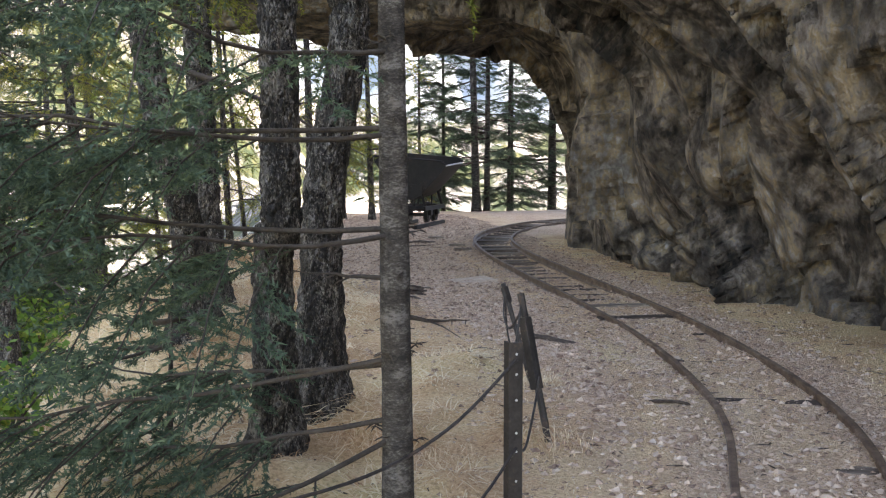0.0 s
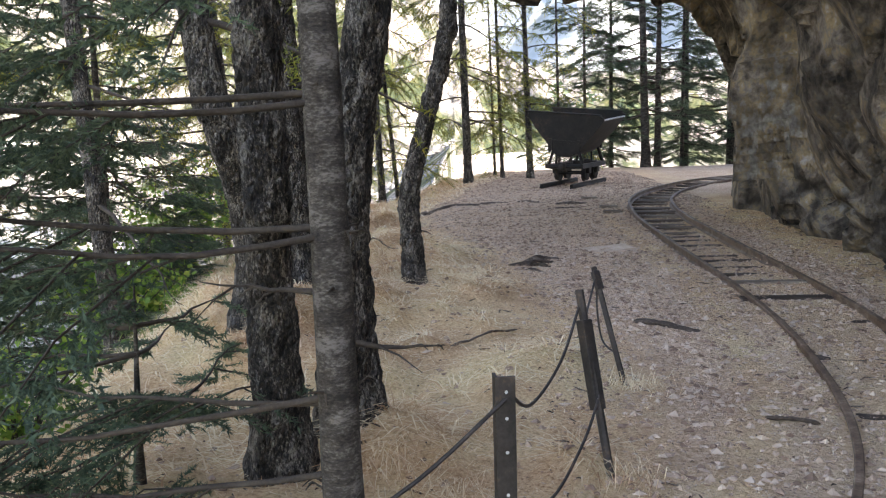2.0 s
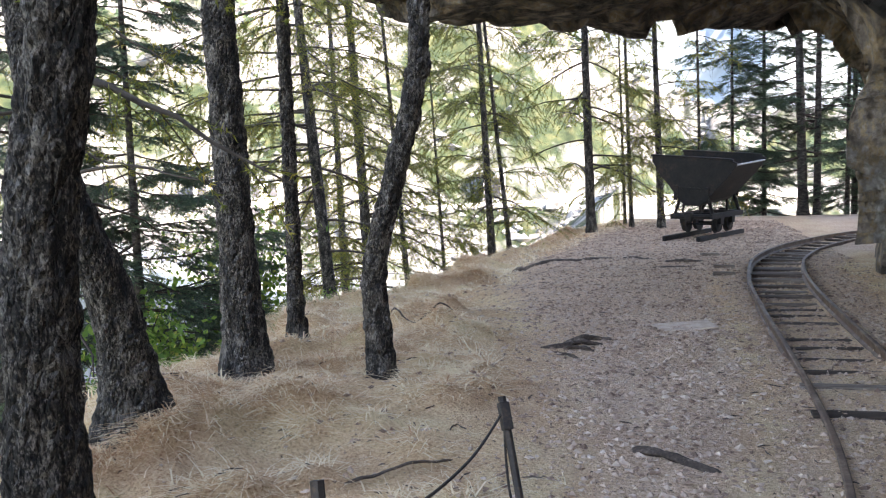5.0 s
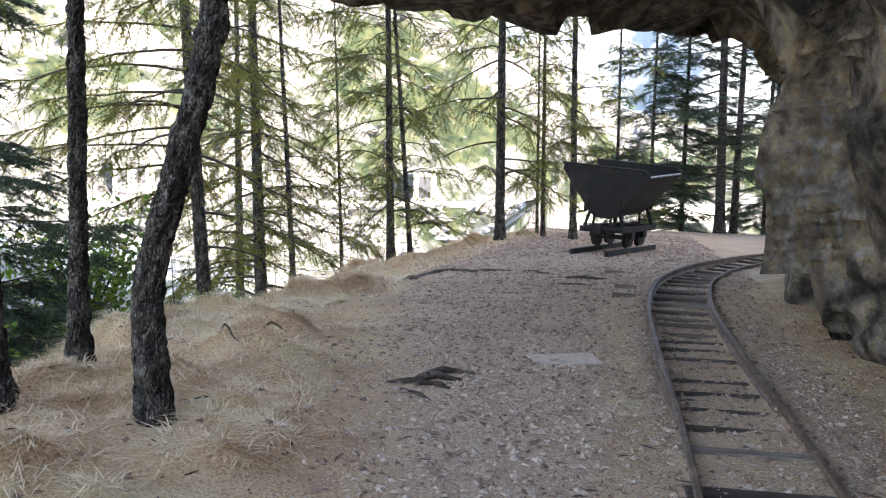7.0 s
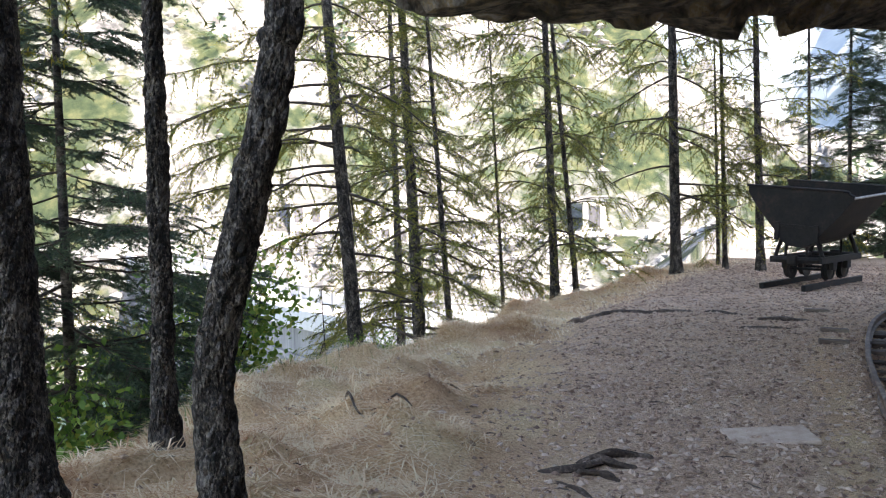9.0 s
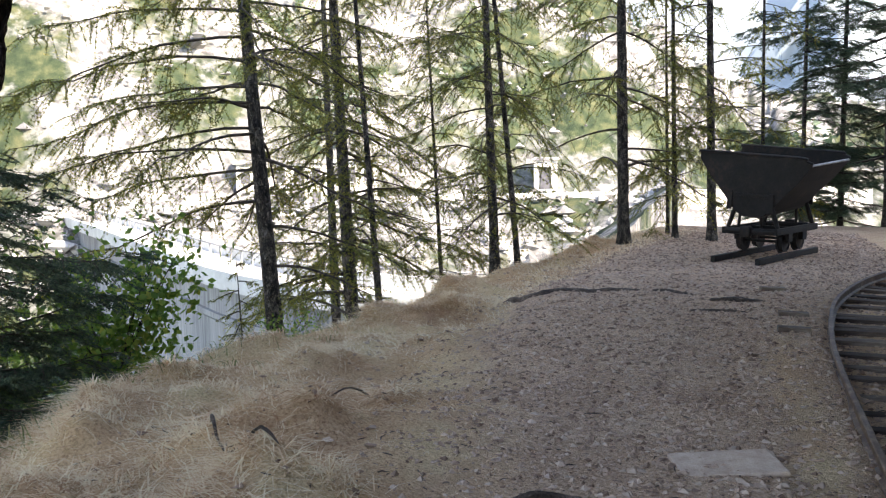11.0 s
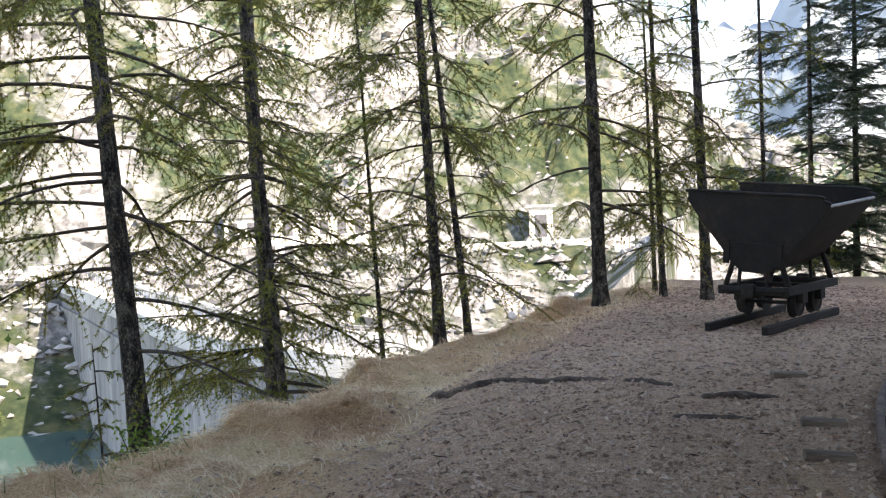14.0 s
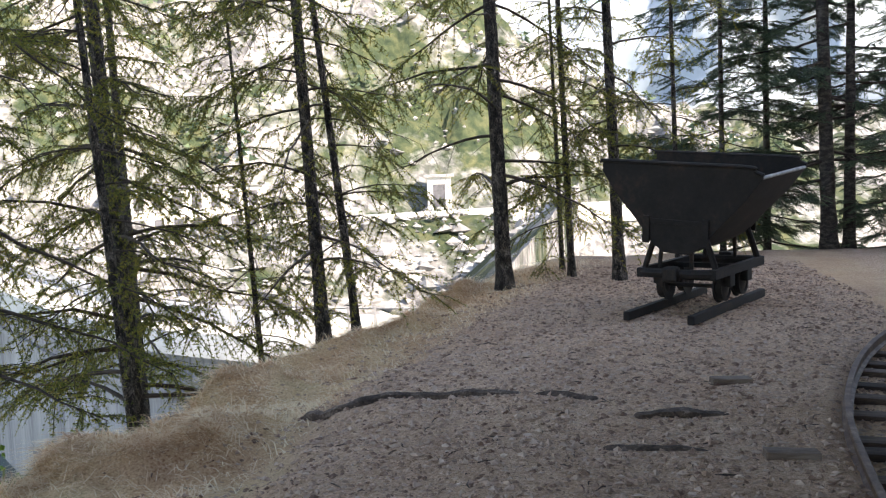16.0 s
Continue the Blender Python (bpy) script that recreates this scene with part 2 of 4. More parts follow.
def tube_arrays(points, radii, sides=6, rough=0.0, seed=0.0, closed_end=True):
    """Corners and quads of a tapered tube along points."""
    P = np.asarray(points, dtype=float)
    n = len(P)
    T = np.gradient(P, axis=0)
    T /= np.maximum(np.linalg.norm(T, axis=1, keepdims=True), 1e-9)
    ref = np.array([0.31, 0.95, 0.05]) if abs(T[:, 2]).mean() > 0.6 else np.array([0.05, 0.1, 1.0])
    U = np.cross(T, ref)
    U /= np.maximum(np.linalg.norm(U, axis=1, keepdims=True), 1e-9)
    V = np.cross(T, U)
    a = np.arange(sides) * 2 * math.pi / sides
    R = np.asarray(radii, dtype=float)[:, None] * np.ones((n, sides))
    if rough:
        for i in range(n):
            for j in range(sides):
                q = Vector((math.cos(a[j]) * 1.1 + seed, math.sin(a[j]) * 1.1, P[i, 2] * 2.2 + P[i, 0]))
                R[i, j] *= 1 + rough * noise.noise(q * 1.5) + 0.6 * rough * noise.noise(q * 5)
    X = P[:, None, :] + R[:, :, None] * (np.cos(a)[None, :, None] * U[:, None, :] + np.sin(a)[None, :, None] * V[:, None, :])
    idx = np.arange(n * sides).reshape(n, sides)
    nxt = np.roll(idx, -1, axis=1)
    F = np.stack([idx[:-1], nxt[:-1], nxt[1:], idx[1:]], axis=-1).reshape(-1, 4)
    return X.reshape(-1, 3), F


class Heap:
    """Collects arrays of corners and faces of one kind into one mesh."""

    def __init__(self):
        self.v, self.f, self.n = [], [], 0

    def add(self, v, f):
        self.v.append(np.asarray(v))
        self.f.append(np.asarray(f) + self.n)
        self.n += len(v)

    def mesh(self, name, mat, smooth=True):
        return mesh_of(name, np.concatenate(self.v), np.concatenate(self.f), mat, smooth)


def spline(points, n):
    """n points on a smooth line through the given ones."""
    P = np.asarray(points, dtype=float)
    k = len(P)
    t = np.linspace(0, k - 1, n)
    i = np.clip(t.astype(int), 0, k - 2)
    u = (t - i)[:, None]
    a, b, c, d = P[np.maximum(i - 1, 0)], P[i], P[i + 1], P[np.minimum(i + 2, k - 1)]
    return 0.5 * (2 * b + (c - a) * u + (2 * a - 5 * b + 4 * c - d) * u ** 2 + (3 * b - 3 * c + d - a) * u ** 3)


def tube(points, radius, sides=8, n=0):
    pts = spline(points, n) if n else np.asarray(points, dtype=float)
    radii = np.full(len(pts), radius) if np.isscalar(radius) else np.interp(np.linspace(0, 1, len(pts)), np.linspace(0, 1, len(radius)), radius)
    return tube_arrays(pts, radii, sides)


def tube_part(name, points, radius, mat, parent=None, label="", sides=8, n=0):
    v, f = tube(points, radius, sides, n)
    bm = bmesh.new()
    vs = [bm.verts.new(p) for p in v]
    for q in f:
        bm.faces.new([vs[i] for i in q])
    bm.faces.new(vs[:sides][::-1])
    bm.faces.new(vs[-sides:])
    return part(name, bm, mat, parent, label)


# ---- the ground ----
EDGE_Y = [-40, -20, -14, -12, -11, -10, -9.2, -8.5, -7.4, -6, -5, -3.6, -1.2, 1.0, 3.0, 5.0, 6.0]
EDGE_X = [-4.5, -4.0, -3.3, -3.1, -2.9, -2.6, -2.65, -2.95, -3.45, -3.7, -3.5, -3.1, -2.75, -2.2, -1.6, -0.9, -0.4]
VALLEY = np.array([-0.62, 0.785])


def value_noise(x, y, seed=0):
    """Smooth noise on arrays, -1 to 1."""
    xi, yi = np.floor(x), np.floor(y)
    u, v = x - xi, y - yi
    u, v = u * u * (3 - 2 * u), v * v * (3 - 2 * v)

    def h(a, b):
        s = np.sin(a * 127.1 + b * 311.7 + seed * 74.7) * 43758.5453
        return (s - np.floor(s)) * 2 - 1
    return (h(xi, yi) * (1 - u) + h(xi + 1, yi) * u) * (1 - v) + (h(xi, yi + 1) * (1 - u) + h(xi + 1, yi + 1) * u) * v


def fractal(x, y, octaves=5, seed=0):
    total, amp = 0 * x, 1.0
    for o in range(octaves):
        total = total + amp * value_noise(x * 2 ** o + 13.1 * o, y * 2 ** o + 7.7 * o, seed + o)
        amp *= 0.5
    return total


def ease(a, b, x):
    t = np.clip((x - a) / (b - a), 0, 1)
    return t * t * (3 - 2 * t)


HUMMOCKS = []
hummock_rng = random.Random(52)
for k in range(130):
    hy = hummock_rng.uniform(-15.5, 3.0)
    lo, hi = np.interp(hy, EDGE_Y, EDGE_X) - 0.6, np.interp(hy, [-16, -12.5, -10.5, -8.5, -6, -3, 0, 3], [-1.4, -1.1, -1.25, -1.5, -2.2, -2.6, -2.3, -1.5])
    HUMMOCKS.append((hummock_rng.uniform(lo, hi), hy, hummock_rng.uniform(0.03, 0.085), hummock_rng.uniform(0.10, 0.24)))
HUMMOCKS += [(-2.68, -3.18, .12, .2), (-2.2, -8.6, .10, .22), (-1.75, -9.3, .07, .2), (-2.5, -7.6, .10, .25), (-1.7, -13.9, .08, .2), (-2.45, -12.0, .10, .3), (-2.1, -11.6, .10, .25), (-1.55, -11.2, .06, .2)]
for k in range(44):
    HUMMOCKS.append((hummock_rng.uniform(-2.7, -0.95), hummock_rng.uniform(-14.2, -10.0), hummock_rng.uniform(0.03, 0.075), hummock_rng.uniform(0.07, 0.15)))
BED_Y = [-9.5, -7.6, -5.6, -4.2, -2.9, -1.55, -0.45, 0.75]
BED_X = [1.03, 1.07, 1.14, 1.26, 1.45, 1.88, 2.42, 3.2]


def height(x, y):
    """Ground height at arrays x, y."""
    x, y = np.asarray(x, dtype=float), np.asarray(y, dtype=float)
    z = 0.27 * np.exp(-((x + 2.3) ** 2 / 1.6 + (y + 11.1) ** 2 / 1.7)) + 0.16 * np.exp(-((x + 1.9) ** 2 / 0.8 + (y + 8.5) ** 2 / 2)) + 0.10 * np.exp(-((x + 0.9) ** 2 / 0.5 + (y + 13.6) ** 2 / 5))
    z = z - 0.29 * ease(-0.8, -2.9, x) * ease(-9.5, -4.5, y)
    bank = (x > -5.5) & (x < 0) & (y > -16.5) & (y < 4)
    if bank.any():
        lump, bx, by = 0 * x[bank], x[bank], y[bank]
        for hx, hy, tall, wide in HUMMOCKS:
            lump = lump + tall * np.exp(-((bx - hx) ** 2 + 0.8 * (by - hy) ** 2) / (wide * wide))
        z = np.array(z)
        z[bank] = z[bank] + lump
    bed = np.abs(x - np.interp(y, BED_Y, BED_X))
    z = z - 0.075 * ease(0.40, 0.27, bed) * ease(-10.5, -7.5, y) * ease(1.2, -0.6, y)
    d = np.interp(y, EDGE_Y, EDGE_X) - x
    d = np.where(y > 6, np.maximum(d, 0), d) * 0.9
    d = np.maximum(d, np.where(x > -3, (y - 5.6) * 0.9 - 0.05 * np.maximum(x, 0), -9))
    d = np.maximum(d, 0)
    drop = np.where(d < 1.5, 0.28 * d * d, 0.63 + 0.84 * (d - 1.5))
    near = z - drop
    flat = ease(0.5, 0, d)
    near = near + 0.016 * fractal(x * 1.7, y * 1.7, 4, 3) + 0.14 * ease(-0.9, -2.6, x) * ease(6, 2, y) * (fractal(x * 1.3, y * 1.3, 3, 9) + 0.5 * np.abs(fractal(x * 3.1, y * 3.1, 2, 19)))
    near = near + 0.012 * ease(-0.9, -1.6, x) * fractal(x * 7, y * 7, 2, 29) + 0.006 * fractal(x * 9, y * 9, 2, 33)
    near = near + (1 - flat) * np.minimum(d, 8) * 0.06 * fractal(x * 0.5, y * 0.5, 4, 21)
    # the far bank: shore, a terrace with a road, then a mountain side that gets lower to one side
    q = x * VALLEY[0] + y * VALLEY[1]
    s = x * VALLEY[1] - y * VALLEY[0]
    rise = 1.15 - 1.05 * ease(40, 140, s)
    qq = q - 100 - 6 * fractal(s * 0.03, q * 0.03, 3, 5)
    ledge = fractal(s * 0.045, q * 0.07, 5, 31)
    far = np.where(q < 86, -4.6 - (86 - q) * 0.75, -4.6)
    far = far + np.maximum(qq, 0) * rise + np.clip(qq / 14, 0, 1) * (9.0 * np.abs(ledge) + 3.2 * fractal(s * 0.25, q * 0.25, 3, 41))
    far = far + np.clip((86 - q) / 10, 0, 1) * 0.8 * fractal(s * 0.3, q * 0.3, 4, 51)
    return np.maximum(np.maximum(near, far), -22 + 1.0 * fractal(x * 0.05, y * 0.05, 3, 61))


def ground_z(x, y):
    return float(height(np.array([x]), np.array([y]))[0])


def stretch_axis(lo, a, b, hi, step, growth):
    mid = list(np.arange(a, b + step / 2, step))
    low, high = [], []
    p, s = a, step
    while p > lo:
        s *= growth
        p -= min(s, 7)
        low.append(p)
    p, s = mid[-1], step
    while p < hi:
        s *= growth
        p += min(s, 7)
        high.append(p)
    return np.array(low[::-1] + mid + high)


gx = stretch_axis(-340, -5.2, 4.5, 330, 0.07, 1.09)
gy = stretch_axis(-90, -19.0, 6.5, 380, 0.08, 1.09)
GX, GY = np.meshgrid(gx, gy, indexing="ij")
GZ = height(GX, GY)
ni, nj = GX.shape
gi = np.arange(ni * nj).reshape(ni, nj)
gf = np.stack([gi[:-1, :-1], gi[1:, :-1], gi[1:, 1:], gi[:-1, 1:]], axis=-1).reshape(-1, 4)
ground_me = mesh_of("ground", np.stack([GX, GY, GZ], -1).reshape(-1, 3), gf, GROUND, True)


def litter_cover(x, y):
    """How much dry grass and needle litter lies at a place, 0 to 1."""
    path_left = np.interp(y, [-20, -15, -12.5, -10.5, -8.5, -6, -3, 0, 3], [-1.2, -0.9, -0.5, -0.85, -1.1, -1.75, -2.2, -1.75, -0.9])
    a = ease(0.7, -0.8, x - path_left)
    track_right = np.interp(y, [-18, -15, -13, -10, -4, -2], [-0.3, 0.5, 1.3, 1.55, 1.75, 2.3])
    b = ease(0.0, 0.5, x - track_right) * ease(-1.0, -3.0, y)
    verge = 0.55 * np.exp(-((x - np.interp(y, [-15, -13, -10, -4], [-0.75, 0.05, 0.45, 0.5])) / 0.2) ** 2) * ease(-3, -6, y)
    bed = 0.42 * ease(0.75, 0.2, np.abs(x - np.interp(y, [-17, -14.9, -12.8, -9.6, -5.6, -2.9, 0], [-1.0, -0.05, 0.72, 1.03, 1.14, 1.45, 2.7]))) * ease(-17, -13, y)
    return np.clip(np.maximum.reduce([a, b * 0.85, verge, bed]), 0, 1)


for cover_name, cover_values in (("litter", litter_cover(GX, GY)), ("far", ease(9, 16, np.hypot(GX, GY + 6)))):
    at = ground_me.attributes.new(cover_name, "FLOAT", "POINT")
    at.data.foreach_set("value", cover_values.astype(np.float32).ravel())
ground = tagged(put("ground", ground_me), "trodden earth path with grit and dry needles beside a steep slope", "ground", kind="structure")

water_me = mesh_of("water", [(-300, -60, -16), (300, -60, -16), (300, 200, -16), (-300, 200, -16)], [(0, 1, 2, 3)], WATER)
tagged(put("water", water_me), "still green reservoir water behind the dam", "water", kind="structure")

# ---- the cliff and its overhang ----
# stations: foot x, foot y, way out of the rock, then (way out, height) up the face
STATIONS = [
    ((2.9, -34), (-1, 0), [(0, -.4), (.3, 1), (.5, 2), (.4, 3), (-.2, 5), (-2, 9), (-5, 15), (-13, 24), (-45, 34)]),
    ((2.5, -20), (-1, 0), [(0, -.4), (.3, 1), (.6, 2), (.8, 3), (.6, 5), (-1, 9), (-4, 15), (-13, 24), (-45, 34)]),
    ((2.45, -13), (-1, 0), [(0, -.3), (.25, .8), (.7, 1.6), (1.0, 2.6), (1.1, 4.2), (-.6, 8), (-4, 15), (-13, 24), (-45, 34)]),
    ((2.75, -10.5), (-1, 0), [(0, -.3), (.35, .7), (.8, 1.5), (1.25, 2.3), (1.8, 3.7), (.2, 7), (-3, 14), (-12, 24), (-45, 34)]),
    ((2.65, -8.6), (-1, 0), [(0, -.3), (.45, .6), (.75, 1.4), (1.0, 2.4), (2.2, 4.1), (1.5, 6.4), (-2, 14), (-12, 24), (-45, 34)]),
    ((2.45, -7), (-1, 0), [(0, -.3), (.2, .6), (.3, 1.4), (.6, 2.7), (3.0, 4.0), (5.0, 4.9), (0, 9), (-12, 24), (-45, 34)]),
    ((2.42, -5.6), (-1, .02), [(0, -.3), (.02, .6), (.1, 1.4), (.35, 2.75), (2.6, 3.5), (6.1, 3.75), (1, 8), (-12, 24), (-45, 34)]),
    ((2.52, -4.5), (-1, .1), [(0, -.3), (.02, .6), (.05, 1.4), (.25, 2.75), (1.7, 3.42), (5.2, 3.42), (1, 7), (-12, 24), (-45, 34)]),
    ((2.74, -3.6), (-.93, .37), [(0, -.3), (.02, .6), (.1, 1.6), (.3, 2.85), (1.1, 3.45), (2.7, 3.52), (0, 7), (-12, 24), (-45, 34)]),
    ((3.1, -2.4), (-.84, .54), [(0, -.3), (.05, .6), (.2, 1.6), (.5, 2.8), (1.1, 3.32), (1.9, 3.42), (0, 7), (-12, 24), (-45, 34)]),
    ((3.9, -1.2), (-.74, .67), [(0, -.3), (.1, .6), (.2, 1.6), (.4, 2.7), (.6, 3.4), (.8, 4.3), (-1, 8), (-12, 24), (-45, 34)]),
    ((5.2, -.4), (-.4, .9), [(0, -.3), (.1, .6), (.1, 1.6), (.2, 2.6), (.3, 3.6), (.2, 5), (-1, 9), (-10, 24), (-35, 34)]),
    ((9, .4), (-.2, .98), [(0, -.3), (.1, .6), (.1, 1.6), (.2, 2.6), (.3, 3.6), (.2, 5), (-1, 9), (-10, 24), (-35, 34)]),
    ((30, 3), (-.1, 1), [(0, -.3), (.1, .6), (.1, 1.6), (.2, 2.6), (.3, 3.6), (.2, 5), (-1, 9), (-10, 24), (-35, 34)]),
]


def facets(q, tilt, seed):
    """The upper envelope of tilted planes about scattered points: flat broken faces that meet in creases."""
    best = -9.0
    for c in noise.voronoi(q)[1]:
        d = q - c
        k = c * 3.7 + Vector((seed, seed, seed))
        g = Vector((noise.cell(k), noise.cell(k + Vector((11.3, 0, 0))), noise.cell(k + Vector((0, 17.9, 0)))))
        best = max(best, 0.45 * noise.cell(k + Vector((0, 0, 23.1))) + tilt * g.dot(d) - 0.30 * d.dot(d))
    return best


def cliff():
    rows = []
    for (fx, fy), (ox, oy), prof in STATIONS:
        pr = spline(prof, 9 * 22)
        rows.append(np.stack([fx + ox * pr[:, 0], fy + oy * pr[:, 0], pr[:, 1]], -1))
    S = np.array(rows)
    n = len(S)
    steps = [10, 60, 60, 50, 44, 40, 30, 26, 28, 28, 22, 14, 8]
    t = np.concatenate([np.arange(k) / k + i for i, k in enumerate(steps)] + [[n - 1]])
    i = np.clip(t.astype(int), 0, n - 2)
    u = (t - i)[:, None, None]
    a, b, c, d = S[np.maximum(i - 1, 0)], S[i], S[i + 1], S[np.minimum(i + 2, n - 1)]
    G = b + (c - b) * u * 0.35 + 0.65 * (0.5 * (2 * b + (c - a) * u + (2 * a - 5 * b + 4 * c - d) * u ** 2 + (3 * b - 3 * c + d - a) * u ** 3) - b)
    du, dv = np.gradient(G, axis=0), np.gradient(G, axis=1)
    N = np.cross(du, dv)
    N /= np.maximum(np.linalg.norm(N, axis=2, keepdims=True), 1e-9)
    out = np.array([-1.0, 0.2, 0])
    if (N[20:200, 10:60] @ out).mean() < 0:
        N = -N
    flat, nrm = G.reshape(-1, 3), N.reshape(-1, 3)
    res = np.empty_like(flat)
    for k in range(len(flat)):
        p = Vector(flat[k])
        if p.z > 16:
            amp = noise.noise(p * 0.2) * 1.5
        else:
            w = p + 0.35 * Vector((noise.noise(p * 0.8), noise.noise(p * 0.8 + Vector((9, 0, 0))), noise.noise(p * 0.8 + Vector((0, 9, 0)))))
            q = Vector((w.x * 0.9 + 0.35 * w.z, w.y * 1.0, w.z * 0.62 - 0.22 * w.y))
            calm = 0.45 if p.y > -7.0 else 1.0 + 0.5 * min(1.0, max(0.0, (-7.6 - p.y) / 1.5)) * (1.0 if p.z < 4 else 0.4)
            amp = calm * (facets(q * 0.85, 1.3, 3.0) * 0.52 + facets(q * 2.1 + Vector((5, 1, 2)), 0.9, 8.0) * 0.17 - (0.26 if p.y < -7.0 else 0.56))
            amp += 0.24 * max(0.0, min(1.0, (p.z - 2.9) / 0.5)) * max(0.0, min(1.0, (1.0 - p.x) / 0.8)) * (p.y > -8.0)
            amp += 0.05 * noise.fractal(p * 0.9, 0.9, 2.1, 4) + 0.012 * noise.fractal(p * 7, 0.8, 2.2, 3)
        res[k] = flat[k] + nrm[k] * amp
    m0, m1 = G.shape[:2]
    idx = np.arange(m0 * m1).reshape(m0, m1)
    f = np.stack([idx[:-1, :-1], idx[1:, :-1], idx[1:, 1:], idx[:-1, 1:]], -1).reshape(-1, 4)
    me = mesh_of("cliff", res, f, ROCK, True)
    return tagged(put("rock_wall", me), "fractured brown and grey cliff with an overhanging roof above the track", "rock wall", kind="structure")


cliff()

# ---- the narrow-gauge track ----
LEFT_RAIL = [(-1.6, -17.6), (-1.0, -16.2), (-0.35, -14.9), (0.14, -13.85), (0.42, -12.8), (0.62, -11.4), (0.71, -9.6), (0.75, -7.6), (0.82, -5.6), (0.95, -4.2),
             (1.17, -2.9), (1.62, -1.55), (2.2, -0.45), (3.05, 0.75), (4.2, 1.65), (5.8, 2.3), (9, 2.9)]
C = spline(LEFT_RAIL, 240)
seg = np.concatenate([[0], np.cumsum(np.linalg.norm(np.diff(C, axis=0), axis=1))])
even = np.arange(0, seg[-1], 0.12)
LRAIL = np.stack([np.interp(even, seg, C[:, k]) for k in (0, 1)], -1)
TDIR = np.gradient(LRAIL, axis=0)
TDIR /= np.linalg.norm(TDIR, axis=1, keepdims=True)
SIDE = np.stack([TDIR[:, 1], -TDIR[:, 0]], -1)
RRAIL = LRAIL + 0.64 * SIDE
RAIL_TOP = 0.05 + 0.0 * even


def rail_mesh(line, top):
    prof = [(-.031, -.085), (.031, -.085), (.031, -.077), (.007, -.066), (.007, -.026), (.019, -.018), (.019, -.003), (.013, 0), (-.013, 0), (-.019, -.003), (-.019, -.018), (-.007, -.026), (-.007, -.066), (-.031, -.077)]
    bm = bmesh.new()
    rings = []
    for (x, y), (sx, sy), z in zip(line, SIDE, top):
        rings.append([bm.verts.new((x + sx * a, y + sy * a, z + b)) for a, b in prof])
    for r0, r1 in zip(rings, rings[1:]):
        for k in range(len(prof)):
            bm.faces.new((r0[k], r0[(k + 1) % len(prof)], r1[(k + 1) % len(prof)], r1[k]))
    return bm


track = tagged(new("railway_track"), "curved narrow-gauge railway track with rusty rails half sunk in earth", "railway track")
part("rail", rail_mesh(LRAIL, RAIL_TOP), RUST, track)
part("rail", rail_mesh(RRAIL, RAIL_TOP), RUST, track)
SLEEPER = bpy.data.meshes.new("sleeper")
bm = box((0.72, 0.095, 0.07), None, 0.008)
bm.to_mesh(SLEEPER)
bm.free()
SLEEPER.materials.append(WOOD)
rng = random.Random(4)
pos, k = 0.3, 0
while pos < even[-1] - 0.2:
    i = int(pos / 0.12)
    mid = (LRAIL[i] + RRAIL[i]) / 2
    ob = put("sleeper", SLEEPER, track)
    a = math.degrees(math.atan2(SIDE[i][1], SIDE[i][0])) + rng.uniform(-3, 3)
    sunk = rng.uniform(-0.030, -0.010) if mid[1] < -11 else rng.uniform(-0.012, 0.006) if mid[1] < -6.0 else rng.uniform(-0.012, 0.006)
    ob.matrix_basis = pose(mid[0] + rng.uniform(-.03, .03), mid[1], ground_z(*mid) + sunk - 0.022 * (mid[1] < -6), 0, 0, a) @ Matrix.Diagonal((rng.uniform(0.88, 1.06), rng.uniform(0.9, 1.4), 1, 1))
    pos += rng.uniform(0.34, 0.42) if mid[1] > -8 else rng.uniform(0.45, 0.7)

# ---- trees ----
def trunk_line(base, bends, top, n):
    """bends: (dx, dy, height over the base)."""
    pts = [(base[0], base[1], base[2] - 0.35)] + [(base[0] + a, base[1] + b, base[2] + c) for a, b, c in bends] + [(base[0] + top[0], base[1] + top[1], base[2] + top[2])]
    return spline(pts, n)


def blades(starts, ways, length, width, rs):
    """Thin three-cornered needles or leaves."""
    n = len(starts)
    ways = ways / np.maximum(np.linalg.norm(ways, axis=1, keepdims=True), 1e-9)
    side = np.cross(ways, rs.normal(size=(n, 3)))
    side /= np.maximum(np.linalg.norm(side, axis=1, keepdims=True), 1e-9)
    le = (length * rs.uniform(0.6, 1.3, n))[:, None]
    w = (width * rs.uniform(0.7, 1.3, n))[:, None]
    a, b, c = starts - side * w, starts + side * w, starts + ways * le
    v = np.stack([a, b, c], 1).reshape(-1, 3)
    return v, np.arange(3 * n).reshape(n, 3)


def bark_plates(v, centre):
    """Raises scaly plates with sunken cracks between them out of a trunk."""
    for i in range(len(v)):
        if centre[i, 2] > 3.4:
            break
        for j in range(v.shape[1]):
            q = Vector((v[i, j, 0] * 24, v[i, j, 1] * 24, v[i, j, 2] * 13))
            q += 0.5 * Vector((noise.noise(q * 0.7), noise.noise(q * 0.7 + Vector((7, 0, 0))), noise.noise(q * 0.7 + Vector((0, 7, 0)))))
            dist, pts = noise.voronoi(q)
            way = v[i, j] - centre[i]
            lift = 0.011 * min(1.0, (dist[1] - dist[0]) * 3.0) + 0.006 * noise.cell(pts[0] * 5.3) + 0.002 * noise.noise(q * 3) - 0.007
            v[i, j] = v[i, j] + way / max(1e-6, float(np.linalg.norm(way))) * lift
    return v.reshape(-1, 3)


